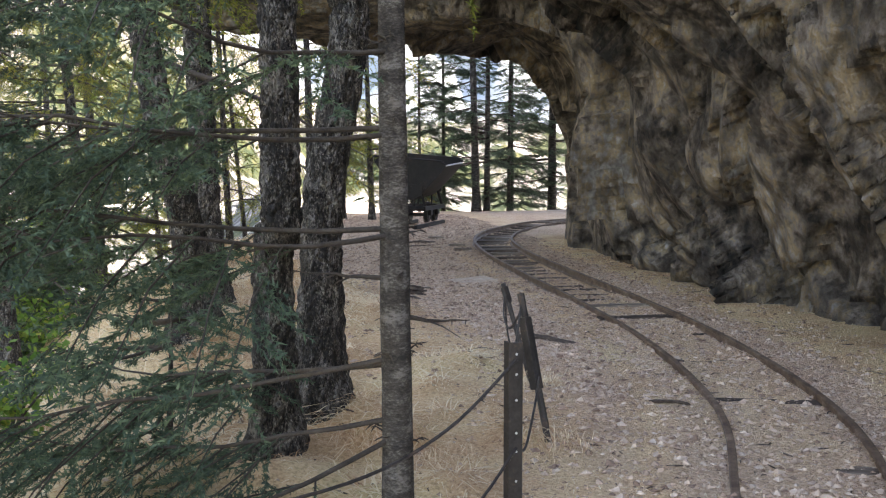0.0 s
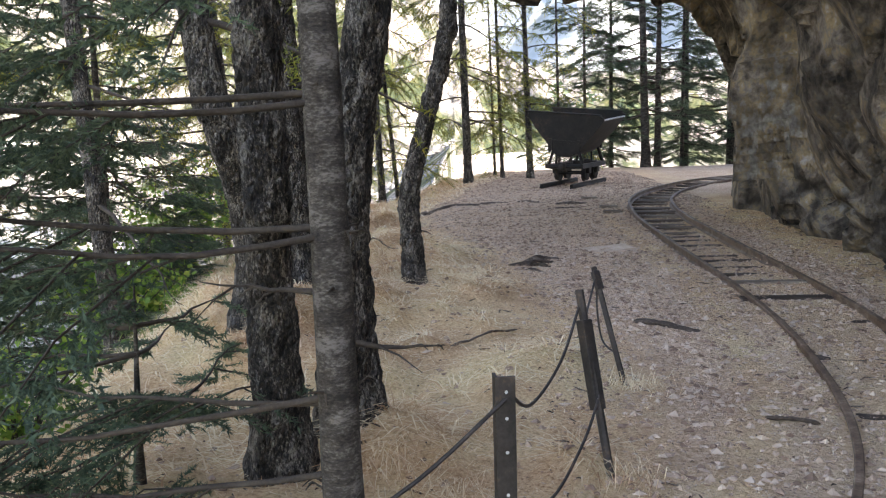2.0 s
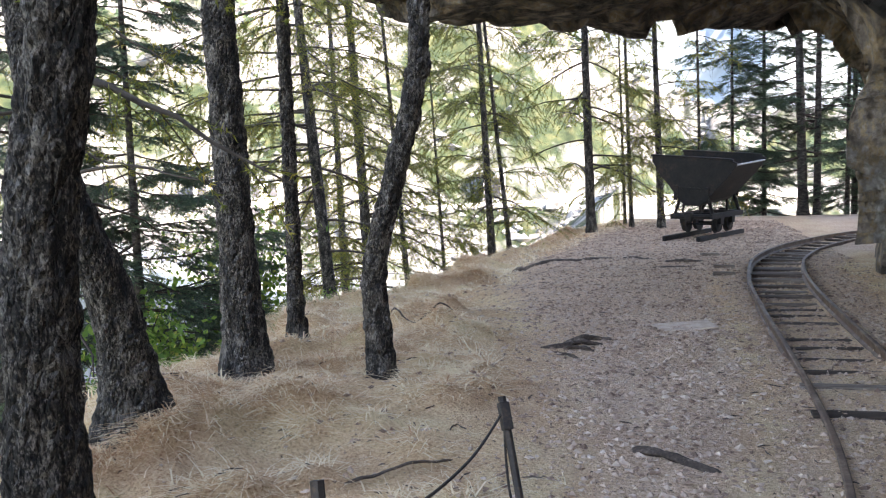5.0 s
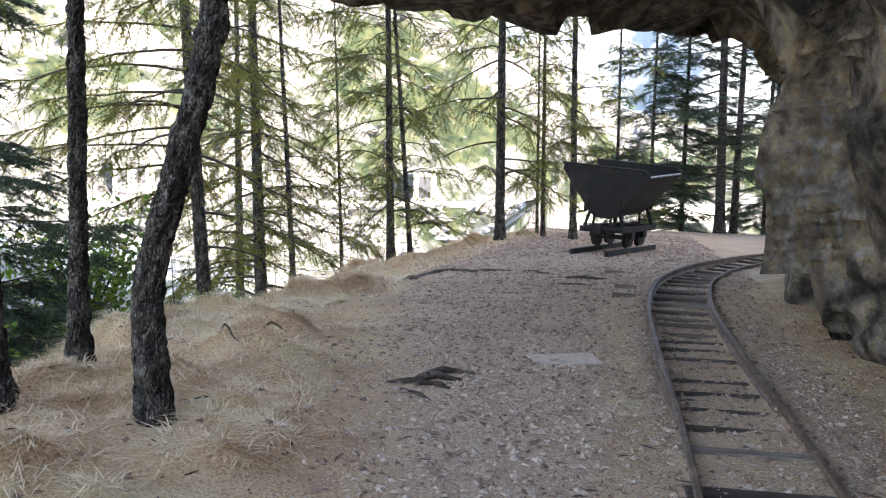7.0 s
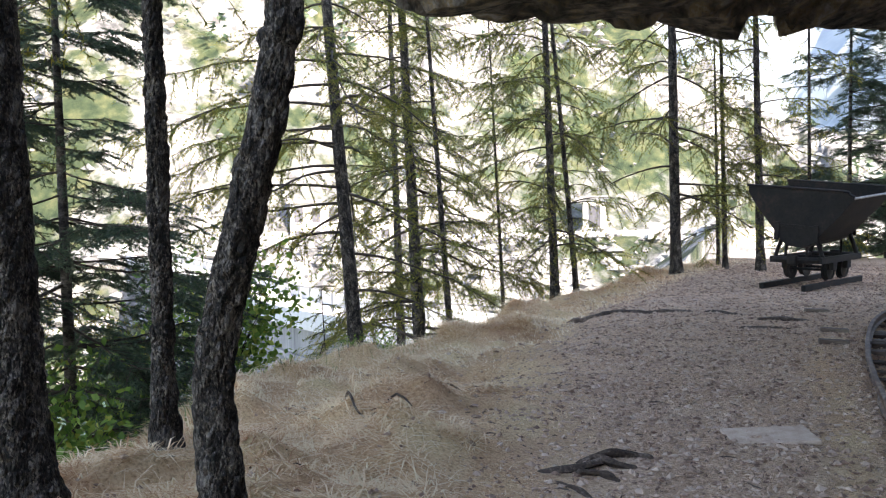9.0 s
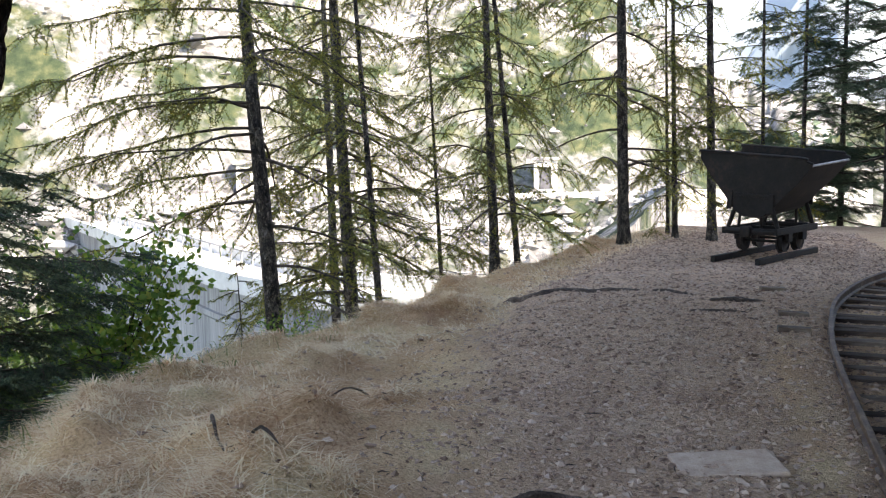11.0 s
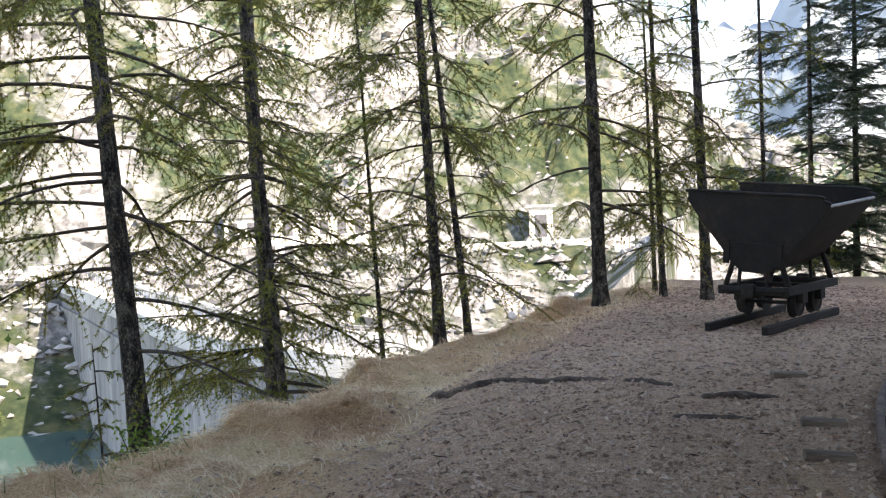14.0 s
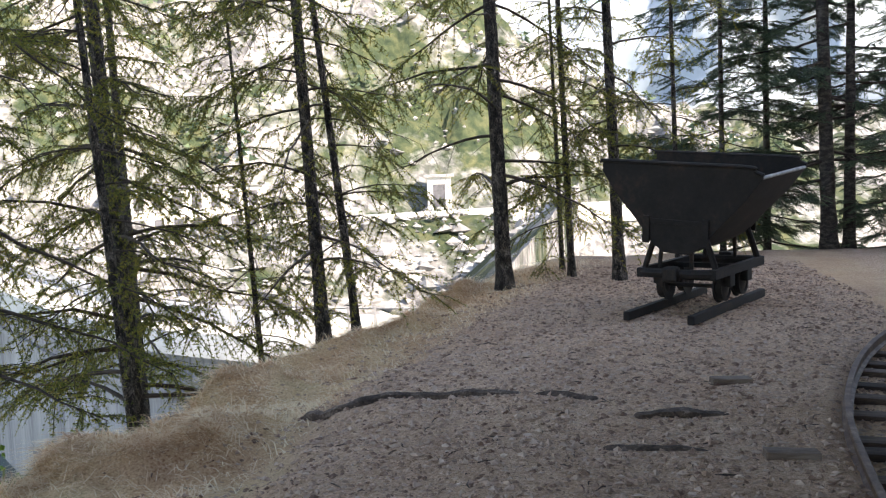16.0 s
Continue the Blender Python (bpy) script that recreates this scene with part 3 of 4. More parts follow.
def tree(name, label, base, radius, tall, kind, bends=(), lean=(0, 0), seed=1, low=1.0, dense=1.0, reach=1.8, bare=0.0, sides=12, top_cut=None, toward=None, spread=1.0, needle=1.0, flare=1.35, plates=False):
    """A conifer: trunk, limbs and needles. low: height of the lowest limbs; bare: share of limbs without needles."""
    rs = np.random.RandomState(seed)
    z0 = ground_z(*base)
    root = tagged(new(name), label, "tree", "trees on the slope")
    root.matrix_basis = pose(base[0], base[1], z0)
    n = int(tall * 6) + 8
    line = trunk_line((0, 0, 0), bends, (lean[0], lean[1], tall), n)
    h = np.clip(line[:, 2], 0, None)
    rad = radius * (1 - 0.82 * (h / tall) ** 0.9) + radius * (flare - 1) * np.exp(-h / (radius * 2.2))
    if plates:
        levels = np.concatenate([np.arange(line[0, 2], 3.4, 0.02), line[line[:, 2] > 3.42, 2]])
        fine_line = np.stack([np.interp(levels, line[:, 2], line[:, 0]), np.interp(levels, line[:, 2], line[:, 1]), levels], -1)
        sides = 40
        v, f = tube_arrays(fine_line, np.interp(levels, line[:, 2], rad), sides, 0.10, seed)
        v = bark_plates(v.reshape(-1, sides, 3), fine_line)
    else:
        v, f = tube_arrays(line, rad, sides, 0.10, seed)
    put("trunk", mesh_of("trunk", v, f, BARK if kind == "larch" else BARK_SMOOTH, True), root)
    limit = min(tall * 0.97, top_cut or 99)
    z = low
    while z < limit:
        i = np.searchsorted(line[:, 2], z)
        i = min(max(i, 1), n - 2)
        p0 = line[i]
        count = 1 if kind == "larch" else rs.randint(1, 4)
        for c in range(count):
            a = rs.uniform(0, 2 * math.pi)
            if toward is not None:
                a = math.atan2(toward[1], toward[0]) + rs.uniform(-1, 1) * spread
            le = reach * (1 - 0.75 * z / tall) * rs.uniform(0.55, 1.15)
            limb(root, p0, a, le, max(0.010, rad[i] * 0.27), kind, rs, dense, rs.rand() < bare, needle)
        z += (rs.uniform(0.10, 0.24) if kind == "larch" else rs.uniform(0.16, 0.3)) / max(dense, 0.4)
    return root


def limb(root, p0, a, le, r0, kind, rs, dense=1.0, dead=False, needle=1.0, up=None, full=1.0, hang=0.0):
    """One limb with its twigs, and its needles under it."""
    wood = Heap()
    out = np.array([math.cos(a), math.sin(a), 0])
    if up is None:
        up = rs.uniform(-0.30, 0.42) if kind == "larch" else rs.uniform(-0.35, -0.05)
    u = np.linspace(0, 1, 9)[:, None]
    curve = p0 + out * le * u + np.array([0, 0, 1]) * le * (up * u + (-0.38 if kind == "larch" else 0.18) * u ** 2 + (0.10 if kind == "larch" else 0.0) * u ** 4)
    curve = curve + np.cumsum(rs.normal(0, 0.022 * le, (9, 3)), axis=0) * u
    wood.add(*tube_arrays(curve, r0 * (1 - 0.85 * u[:, 0]), 5))
    side = np.cross(out, [0, 0, 1.0])
    green = []
    twigs = int((13 if kind == "larch" else 13) * dense * max(0.5, le)) if not dead else int(7 * max(0.5, le))
    for k in range(twigs):
        s = rs.uniform(0.12 + 0.15 * hang, 1.0) ** 0.8
        j = s * 8
        j0 = int(min(j, 7))
        q = curve[j0] + (curve[j0 + 1] - curve[j0]) * (j - j0)
        sg = rs.choice([-1, 1])
        tl = (0.26 + 0.34 * (1 - s)) * rs.uniform(0.5, 1.2) * min(le, 1.4)
        if kind == "larch":
            d = out * rs.uniform(0.1, 0.8) + side * sg * rs.uniform(0.2, 0.9) + np.array([0, 0, rs.uniform(-0.7, 0.15)])
            sag = -0.3
        else:
            d = out * rs.uniform(0.5, 0.9) + side * sg * rs.uniform(0.5, 1.0) + np.array([0, 0, rs.uniform(-0.35, 0.02) - hang * rs.uniform(0.1, 1.4)])
            sag = -0.22 - 0.3 * hang
            tl *= 1 + 0.5 * hang
        d = d / np.linalg.norm(d) * tl
        tw = np.stack([q, q + d * 0.5 + [0, 0, sag * tl * 0.2], q + d + [0, 0, sag * tl]])
        wood.add(*tube_arrays(tw, [0.0042, 0.003, 0.0012], 3))
        if dead:
            continue
        m = int((66 if kind == "larch" else 75) * full * tl / 0.3)
        ss = rs.uniform(0.03, 1.0, m)[:, None]
        if kind == "larch":
            ss = np.round(ss * 11) / 11
        at = tw[0] * (1 - ss) ** 2 + 2 * tw[1] * ss * (1 - ss) + tw[2] * ss ** 2
        if kind == "spruce":
            # side shoots in the plane of the bough, shorter towards its tip
            along = d / tl
            flank = np.cross(along, [0, 0, 1.0])
            flank /= max(np.linalg.norm(flank), 1e-6)
            for e in range(int(3 + tl / 0.06)):
                b = rs.uniform(0.1, 0.95)
                o = tw[0] * (1 - b) ** 2 + 2 * tw[1] * b * (1 - b) + tw[2] * b ** 2
                way = along * 0.8 + flank * rs.choice([-1, 1]) * rs.uniform(0.5, 0.9) + np.array([0, 0, rs.uniform(-0.35, 0.1)])
                way /= np.linalg.norm(way)
                sl = tl * (0.50 - 0.32 * b) * rs.uniform(0.6, 1.2)
                m2 = max(6, int(26 * full * sl / 0.1))
                green.append((o + way * sl * rs.uniform(0, 1, (m2, 1)), rs.normal(0, 0.55, (m2, 3)) + way * 0.9))
        way = rs.normal(0, 1.0 if kind == "larch" else 0.7, (m, 3)) + d / tl * (0.5 if kind == "larch" else 0.9)
        green.append((at, way))
    ob = put("limb", wood.mesh("limb", TWIG), root)
    if green:
        st, wy = np.concatenate([g[0] for g in green]), np.concatenate([g[1] for g in green])
        v, f = blades(st, wy, (0.040 if kind == "larch" else 0.026) * needle, (0.0042 if kind == "larch" else 0.0034) * needle, rs)
        tagged(put("needles", mesh_of("needles", v, f, LARCH if kind == "larch" else SPRUCE), ob), kind="stuff")
    return ob
EDGE_TREES = [
    # base, radius, height, kind, bends, lean, low, dense, reach, bare, label
    ((-1.94, -13.78), 0.108, 11, "larch", [(0.0, 0, .6), (0.04, 0, 1.2), (0.16, 0, 1.9), (0.12, 0, 3.0)], (0.3, 0.2), 3.0, 0.5, 1.6, 0.2, "thick larch with deeply cracked bark and a swelling bend"),
    ((-2.16, -14.12), 0.092, 10, "larch", [(0.0, -0.10, 0.9), (0.04, -0.26, 1.6)], (0.0, -0.6), 2.4, 0.5, 1.5, 0.4, "straight larch with flaking grey bark in dry grass"),
    ((-2.65, -10.95), 0.115, 12, "larch", [], (-0.35, 0.1), 2.3, 0.6, 1.7, 0.3, "stout larch with grey bark at the edge of the path"),
    ((-2.72, -9.98), 0.058, 9, "larch", [], (0.0, 0.1), 2.2, 0.5, 1.2, 0.3, "slim straight larch with dark bark on the grassy edge"),
    ((-2.66, -12.12), 0.105, 11, "larch", [(-0.03, -0.12, 0.55), (-0.12, -0.34, 1.2), (-0.24, -0.32, 1.9)], (-1.3, 0.1), 1.7, 0.6, 1.4, 0.5, "dark larch with a broad flared root base in dry grass"),
    ((-4.3, -10.3), 0.085, 12, "larch", [], (-0.7, 0.1), 1.2, 0.7, 1.6, 0.4, "leaning larch with bare lower limbs on the slope"),
    ((-5.15, -2.35), 0.115, 12, "larch", [(-0.1, 0, 0.9)], (-0.9, 0.1), 2.2, 1.2, 2.7, 0.05, "larch leaning outward over the grassy edge"),
    ((-5.72, 1.5), 0.13, 13, "larch", [], (-0.5, 0), 0.9, 1.4, 2.6, 0.05, "larch with long spreading limbs and yellow-green needles"),
    ((-4.2, -1.3), 0.05, 8, "larch", [(-0.05, 0, .5)], (-0.5, 0), 1.2, 0.9, 1.4, 0.1, "thin young larch beside a thicker one"),
    ((-3.12, .73), 0.075, 10, "larch", [], (-0.3, 0), 0.8, 1.3, 2.1, 0.05, "larch with layered yellow-green boughs above the drop"),
    ((-2.85, .95), 0.05, 9, "larch", [(-0.02, 0, .6)], (-0.75, 0), 1.0, 1.0, 1.5, 0.05, "thin leaning larch beside its neighbour"),
    ((-1.39, 2.59), 0.10, 12, "larch", [], (-0.2, 0), 1.1, 1.2, 2.4, 0.1, "tall straight larch at the edge near the cart"),
    ((-4.3, 1.97), 0.04, 7, "larch", [], (-0.3, 0), 0.6, 1.3, 1.3, 0.05, "young larch sapling with feathery green needles"),
    ((-5.7, -2.25), 0.022, 2.0, "larch", [], (-0.1, 0), 0.15, 1.5, 0.8, 0.0, "yellowing larch sapling below the grassy edge"),
    ((0.0, 2.9), 0.078, 10, "larch", [], (-0.25, 0), 1.3, 0.9, 1.5, 0.2, "straight larch close behind the mine cart"),
    ((-0.6, 3.45), 0.05, 9, "larch", [], (-0.2, 0), 0.7, 1.2, 1.5, 0.1, "slim larch among others behind the cart"),
    ((-0.75, 4.1), 0.035, 7, "larch", [], (-0.15, 0.2), 0.5, 1.0, 1.2, 0.4, "thin larch pole with dead side twigs"),
    ((3.25, 6.4), 0.12, 12, "spruce", [], (-0.3, 0), 1.0, 0.8, 1.7, 0.1, "dark spruce trunk with level boughs behind the track"),
    ((3.55, 6.5), 0.09, 11, "spruce", [], (0.1, 0), 1.4, 0.7, 1.5, 0.1, "spruce standing close beside another trunk"),
    ((5.9, 8.0), 0.15, 12, "spruce", [], (0, 0), 0.8, 0.8, 1.9, 0.1, "broad dark spruce beyond the bend of the track"),
    ((1.7, 6.7), 0.055, 8, "spruce", [], (0, 0), 0.4, 1.3, 1.7, 0.0, "young spruce with a pointed top and bluish needles"),
    ((2.5, 7.4), 0.07, 9, "spruce", [], (0, 0), 0.4, 1.2, 1.9, 0.0, "dense young spruce behind the mine cart"),
    ((4.3, 7.0), 0.06, 10, "spruce", [], (0.1, 0), 0.6, 1.0, 1.6, 0.1, "thin dark spruce among its neighbours"),
    ((4.8, 8.6), 0.09, 11, "spruce", [], (0, 0), 0.4, 1.0, 2.0, 0.0, "dark spruce with dense boughs on the slope"),
    ((7.4, 7.2), 0.10, 11, "spruce", [], (0, 0), 0.5, 0.9, 2.0, 0.0, "dark spruce beyond the rock corner"),
    ((0.9, 5.4), 0.045, 8, "larch", [], (-0.1, 0), 0.8, 1.1, 1.4, 0.1, "slim larch on the edge behind the cart"),
    ((-5.4, -7.6), 0.06, 6.5, "spruce", [], (0, 0), 0.4, 1.5, 1.6, 0.0, "young spruce with dark green tiers on the slope"),
    ((-6.5, -8.4), 0.11, 12, "spruce", [], (0, 0), 0.8, 0.9, 2.2, 0.0, "dark spruce farther down the slope"),
    ((-7.6, -6.2), 0.10, 11, "larch", [], (0, 0), 0.9, 0.9, 2.0, 0.0, "larch with drooping boughs lower on the slope"),
    ((-7.3, 4.5), 0.12, 13, "larch", [], (-0.2, 0), 2.5, 1.0, 2.2, 0.0, "larch with yellowing needles lower down the slope"),
    ((-9.8, -7.4), 0.12, 12, "larch", [], (0, 0), 1.2, 1.0, 2.3, 0.0, "larch with yellowing needles lower down the slope"),
    ((-12.5, -10.5), 0.13, 13, "spruce", [], (0, 0), 1.0, 0.8, 2.4, 0.0, "dark spruce farther down the slope"),
]
for i, (base, r, tall, kind, bends, lean, low, dense, reach, bare, label) in enumerate(EDGE_TREES):
    grown = tree(kind + "_tree", label, base, r, tall, kind, bends, lean, 20 + i, low, dense, reach, bare, top_cut=8.5, plates=i < 5, flare=2.1 if i == 4 else 1.6 if i < 4 else 1.35)
    if label.startswith("larch leaning outward"):
        rs = np.random.RandomState(91)
        for hz, ang, le in ((2.3, 190, 2.4), (2.7, 172, 3.0), (2.9, 205, 2.6), (3.2, 184, 3.2), (3.5, 215, 2.8), (3.7, 168, 3.0), (4.0, 196, 3.2), (4.3, 228, 2.6), (4.6, 180, 3.0), (1.5, 350, 1.6), (2.0, 5, 1.8)):
            limb(grown, np.array([-0.08 * hz, 0, hz]), radians(ang), le, 0.022, "larch", rs, 1.3, False, 1.0, rs.uniform(-0.05, 0.2), 1.2)
curved = tree("larch_tree", "slender larch with a strongly curved trunk beside the path", (-1.83, -10.84), 0.078, 9, "larch",
              [(-0.02, 0, 0.35), (-0.02, 0, 0.7), (0.13, 0, 1.25), (0.26, 0, 1.75), (0.31, 0, 2.5)], (0.45, 0.1), 77, 3.6, 0.5, 1.3, 0.3, plates=True)

# the spruce beside the start of the path, with boughs over the slope
front = tree("spruce_tree", "spruce with a straight scaly trunk and dead lower boughs", (-1.76, -15.28), 0.055, 8, "spruce", [], (-0.05, 0.0), 5, 3.2, 1.1, 1.5, 0.0, toward=(-1, 0.1), spread=1.9, flare=1.1)
rs = np.random.RandomState(11)
for hz, ang, le, dead, up in ((1.98, 184, 1.5, False, -.10), (1.64, 222, 1.2, False, -.10), (1.40, 180, 1.9, False, -.05), (1.38, 205, 1.6, False, -.10),
                              (1.08, 182, 1.9, False, -.05), (1.06, 215, 1.3, False, -.12), (0.92, 184, 0.3, True, 0.0), (0.66, 186, 1.7, False, -.14), (0.64, 152, 1.4, False, -.22), (0.46, 176, 1.5, False, -.14), (0.40, 212, 1.3, False, -.25),
                              (1.90, 232, 1.0, False, -.1), (2.2, 205, 1.3, False, -.12), (2.6, 190, 1.4, False, -.15),
                              (2.75, 20, 1.3, False, -.18), (2.95, -15, 1.3, False, -.18), (0.80, 20, 0.32, True, -.3), (2.85, 60, 1.4, False, -.15), (3.05, 5, 1.4, False, -.16)):
    limb(front, np.array([-0.006 * hz, 0, hz]), radians(ang), le, 0.010, "spruce", rs, 0.95, dead, 0.9, up, 1.0, 0.12 if hz < 2.7 else 0.06)
for hz in (0.40, 0.66, 0.92, 1.08, 1.40, 1.66, 1.98, 2.3):
    for k in range(4):
        limb(front, np.array([-0.006 * hz, 0, hz + rs.uniform(-.02, .02)]), rs.uniform(0, 6.28), rs.uniform(0.06, 0.10), 0.008, "spruce", rs, 0.3, True, 1.0, rs.uniform(-0.2, 0.3))

# ---- shrubs below the edge ----
def shrub(label, base, tall, wide, count, seed, mat=LEAF, size=0.05):
    rs = np.random.RandomState(seed)
    root = tagged(new("shrub"), label, "shrub", "shrubs on the slope")
    root.matrix_basis = pose(base[0], base[1], ground_z(*base))
    for k in range(9):
        a, le = rs.uniform(0, 6.28), tall * rs.uniform(0.7, 1.1)
        tip = np.array([math.cos(a) * wide * rs.uniform(0.3, 1), math.sin(a) * wide * rs.uniform(0.3, 1), le])
        line = spline([(0, 0, -0.1), tip * [0.3, 0.3, 0.5], tip], 7)
        wood = Heap()
        wood.add(*tube_arrays(line, np.linspace(0.012, 0.003, 7), 5))
        n = count // 9
        s = rs.uniform(0.25, 1, n)
        at = np.stack([np.interp(s, np.linspace(0, 1, 7), line[:, c]) for c in range(3)], -1) + rs.normal(0, 0.13 * tall, (n, 3))
        stem = put("stem", wood.mesh("stem", TWIG), root)
        w = rs.normal(size=(n, 3)) + [0, 0, -0.3]
        w /= np.linalg.norm(w, axis=1, keepdims=True)
        sd = np.cross(w, rs.normal(size=(n, 3)))
        sd /= np.linalg.norm(sd, axis=1, keepdims=True)
        le = (size * rs.uniform(0.6, 1.3, n))[:, None]
        v = np.stack([at, at + w * le * 0.5 + sd * le * 0.32, at + w * le, at + w * le * 0.5 - sd * le * 0.32], 1).reshape(-1, 3)
        tagged(put("leaves", mesh_of("leaves", v, np.arange(4 * n).reshape(n, 4), mat), stem), kind="stuff")
    return root


shrub("green leafy shrub growing below the grassy edge", (-5.5, -5.2), 1.7, 0.9, 2600, 3, size=0.085)
shrub("green leafy shrub lower on the slope", (-6.3, -5.6), 1.6, 1.0, 2400, 4, size=0.085)
shrub("low leafy shrub under the leaning larches", (-4.9, -2.9), 0.55, 0.7, 1000, 5)
shrub("bright green leafy shrub on the slope", (-5.0, -8.6), 1.0, 0.9, 2000, 6, size=0.075)
shrub("yellow-green leafy shrub at the foot of the spruce", (-3.5, -13.5), 0.5, 0.5, 900, 9)
tree("spruce_tree", "small bluish young spruce in dry grass", (-2.6, -14.5), 0.018, 0.7, "spruce", [], (0.05, 0), 61, 0.12, 1.2, 0.75, 0.0, sides=8)
shrub("low green shrub beneath the spruce boughs", (-4.2, -13.6), 0.8, 0.9, 1800, 8)

# ---- the tipping cart on its two rail ends ----
CART_POSE = pose(0.76, 0.83, 0.025, 0, 0, math.degrees(math.atan2(0.881, 0.473)) - 90)
cart = tagged(new("mine_cart"), "rusty dark steel tipping mine cart on four small wheels", "mine cart")
cart.matrix_basis = CART_POSE
HW, HL = 0.765, 0.60
TUB = pose(0, 0, 0.72) @ pose(0, 0, 0, 3.0, 4.5, 0) @ pose(0, 0, -0.72)
SECTION = [(-HW, 1.33), (-0.60, 1.10), (-0.40, 0.88), (-0.24, 0.68), (-0.12, 0.60), (0.12, 0.60), (0.24, 0.68), (0.40, 0.88), (0.60, 1.10), (HW, 1.33)]


def sheet(points_a, points_b, thick):
    """A bent plate between two equal rows of points."""
    bm = bmesh.new()
    a = [bm.verts.new(p) for p in points_a]
    b = [bm.verts.new(p) for p in points_b]
    for k in range(len(a) - 1):
        bm.faces.new((a[k], a[k + 1], b[k + 1], b[k]))
    bmesh.ops.recalc_face_normals(bm, faces=bm.faces)
    bmesh.ops.solidify(bm, geom=bm.faces[:], thickness=thick)
    return bm


part("trough", sheet([(x, -HL, z) for x, z in SECTION], [(x, HL, z) for x, z in SECTION], 0.012), CART, cart).matrix_basis = TUB
for y in (-HL, HL):
    bm = bmesh.new()
    outline = [(-HW - 0.01, 1.42), *[(x * 1.012, z - 0.006) for x, z in SECTION], (HW + 0.01, 1.36), (HW - 0.10, 1.42)]
    f0 = [bm.verts.new((x, y - 0.008, z)) for x, z in outline]
    f1 = [bm.verts.new((x, y + 0.008, z)) for x, z in outline]
    bm.faces.new(f0)
    bm.faces.new(f1[::-1])
    for k in range(len(outline)):
        bm.faces.new((f0[k], f0[(k + 1) % len(outline)], f1[(k + 1) % len(outline)], f1[k]))
    plate = part("end_plate", bm, CART, cart)
    plate.matrix_basis = TUB
    s = -1 if y < 0 else 1
    tube_part("rim", [(-HW - 0.02, y + s * .008, 1.415), (-HW + 0.05, y + s * .008, 1.43), (0, y + s * .008, 1.428), (HW - 0.12, y + s * .008, 1.425), (HW - 0.05, y + s * .008, 1.385), (HW + 0.02, y + s * .008, 1.36)], 0.019, CART, plate, n=26)
    part("gusset", box((0.62, 0.014, 0.045), pose(-0.02, y + s * .016, .885), 0.004), CART, plate)
    part("bracket", box((0.07, 0.02, 0.26), pose(-0.30, y + s * .02, .80), 0.005), CART, plate)
    part("bracket", box((0.07, 0.02, 0.26), pose(0.28, y + s * .02, .80), 0.005), CART, plate)
for x in (-HW, HW):
    tube_part("lip", [(x, -HL, 1.335), (x, HL, 1.335)], 0.018, CART if x < 0 else CART_EDGE, cart, "worn bare steel lip" if x > 0 else "").matrix_basis = TUB
frame_ob = part("frame", box((0.06, 1.30, 0.09), pose(-0.36, 0, .375), 0.008), CART, cart)
part("side_beam", box((0.06, 1.30, 0.09), pose(0.36, 0, .375), 0.008), CART, frame_ob)
for y in (-0.64, 0.64):
    tube_part("end_beam", [(-0.37, y * .93, .375), (-.25, y, .375), (0, y * 1.02, .375), (.25, y, .375), (0.37, y * .93, .375)], 0.046, CART, frame_ob, n=14)
    part("buffer", box((0.15, 0.10, 0.15), pose(-0.02, y * 1.08, .375), 0.03), CART, cart)
for y in (-0.55, 0.55):
    for x0, x1, r in ((-0.35, -0.20, .028), (-0.20, -0.15, .020), (0.12, 0.12, .020), (0.35, 0.22, .030)):
        tube_part("strut", [(x0, y, .41), ((x0 + x1) / 2, y, .62), (x1, y, .80)], r, CART, cart)
    tube_part("cradle", [(-0.24, y, .80), (0, y, .815), (0.24, y, .80)], 0.026, CART, cart)
part("crossbar", box((0.66, 0.05, 0.05), pose(0, 0.1, .37), 0.006), CART, cart)


def wheel_bm(r, w):
    bm = bmesh.new()
    prof = [(0.02, -w * .6), (r * .55, -w * .45), (r * .8, -w * .35), (r * .82, -w * .5), (r, -w * .5), (r, w * .35), (r * 1.16, w * .4), (r * 1.16, w * .6), (r * .8, w * .55), (r * .5, w * .4), (0.02, w * .5)]
    n, rings = 22, []
    for k in range(n):
        a = 2 * math.pi * k / n
        rings.append([bm.verts.new((y, math.cos(a) * q, math.sin(a) * q)) for q, y in prof])
    for k in range(n):
        p, q = rings[k], rings[(k + 1) % n]
        for j in range(len(prof) - 1):
            bm.faces.new((p[j], q[j], q[j + 1], p[j + 1]))
    return bm


for y in (-0.23, 0.23):
    axle = tube_part("axle", [(-0.33, y, 0.215), (0.33, y, 0.215)], 0.02, CART, cart)
    for x, turn in ((-0.29, 0), (0.29, 180)):
        w = part("wheel", wheel_bm(0.135, 0.07), CART, cart)
        w.matrix_basis = pose(x, y, 0.215, 0, 0, turn)
        part("axle_box", box((0.07, 0.13, 0.13), pose(x * 1.22, y, 0.285), 0.012), CART, cart)

for x in (-0.31, 0.31):
    bm = box((0.065, 1.85, 0.085), None, 0.01)
    stub = part("rail_stub", bm, CART)
    stub.matrix_basis = CART_POSE @ pose(x, -0.12, 0.018)
    tagged(stub, "short dark rail lying on gravel under the cart", "rail", "rails under the cart")

# ---- fence posts and rope ----
def fence():
    g = "fence posts by the path"
    post = part("fence_post", box((0.052, 0.008, 0.95), pose(0, 0, 0.37), 0.002), IRON)
    tagged(post, "black perforated steel angle post in dry grass", "fence post", g)
    post.matrix_basis = pose(-1.35, -15.22, -0.06, 0, 0, 8)
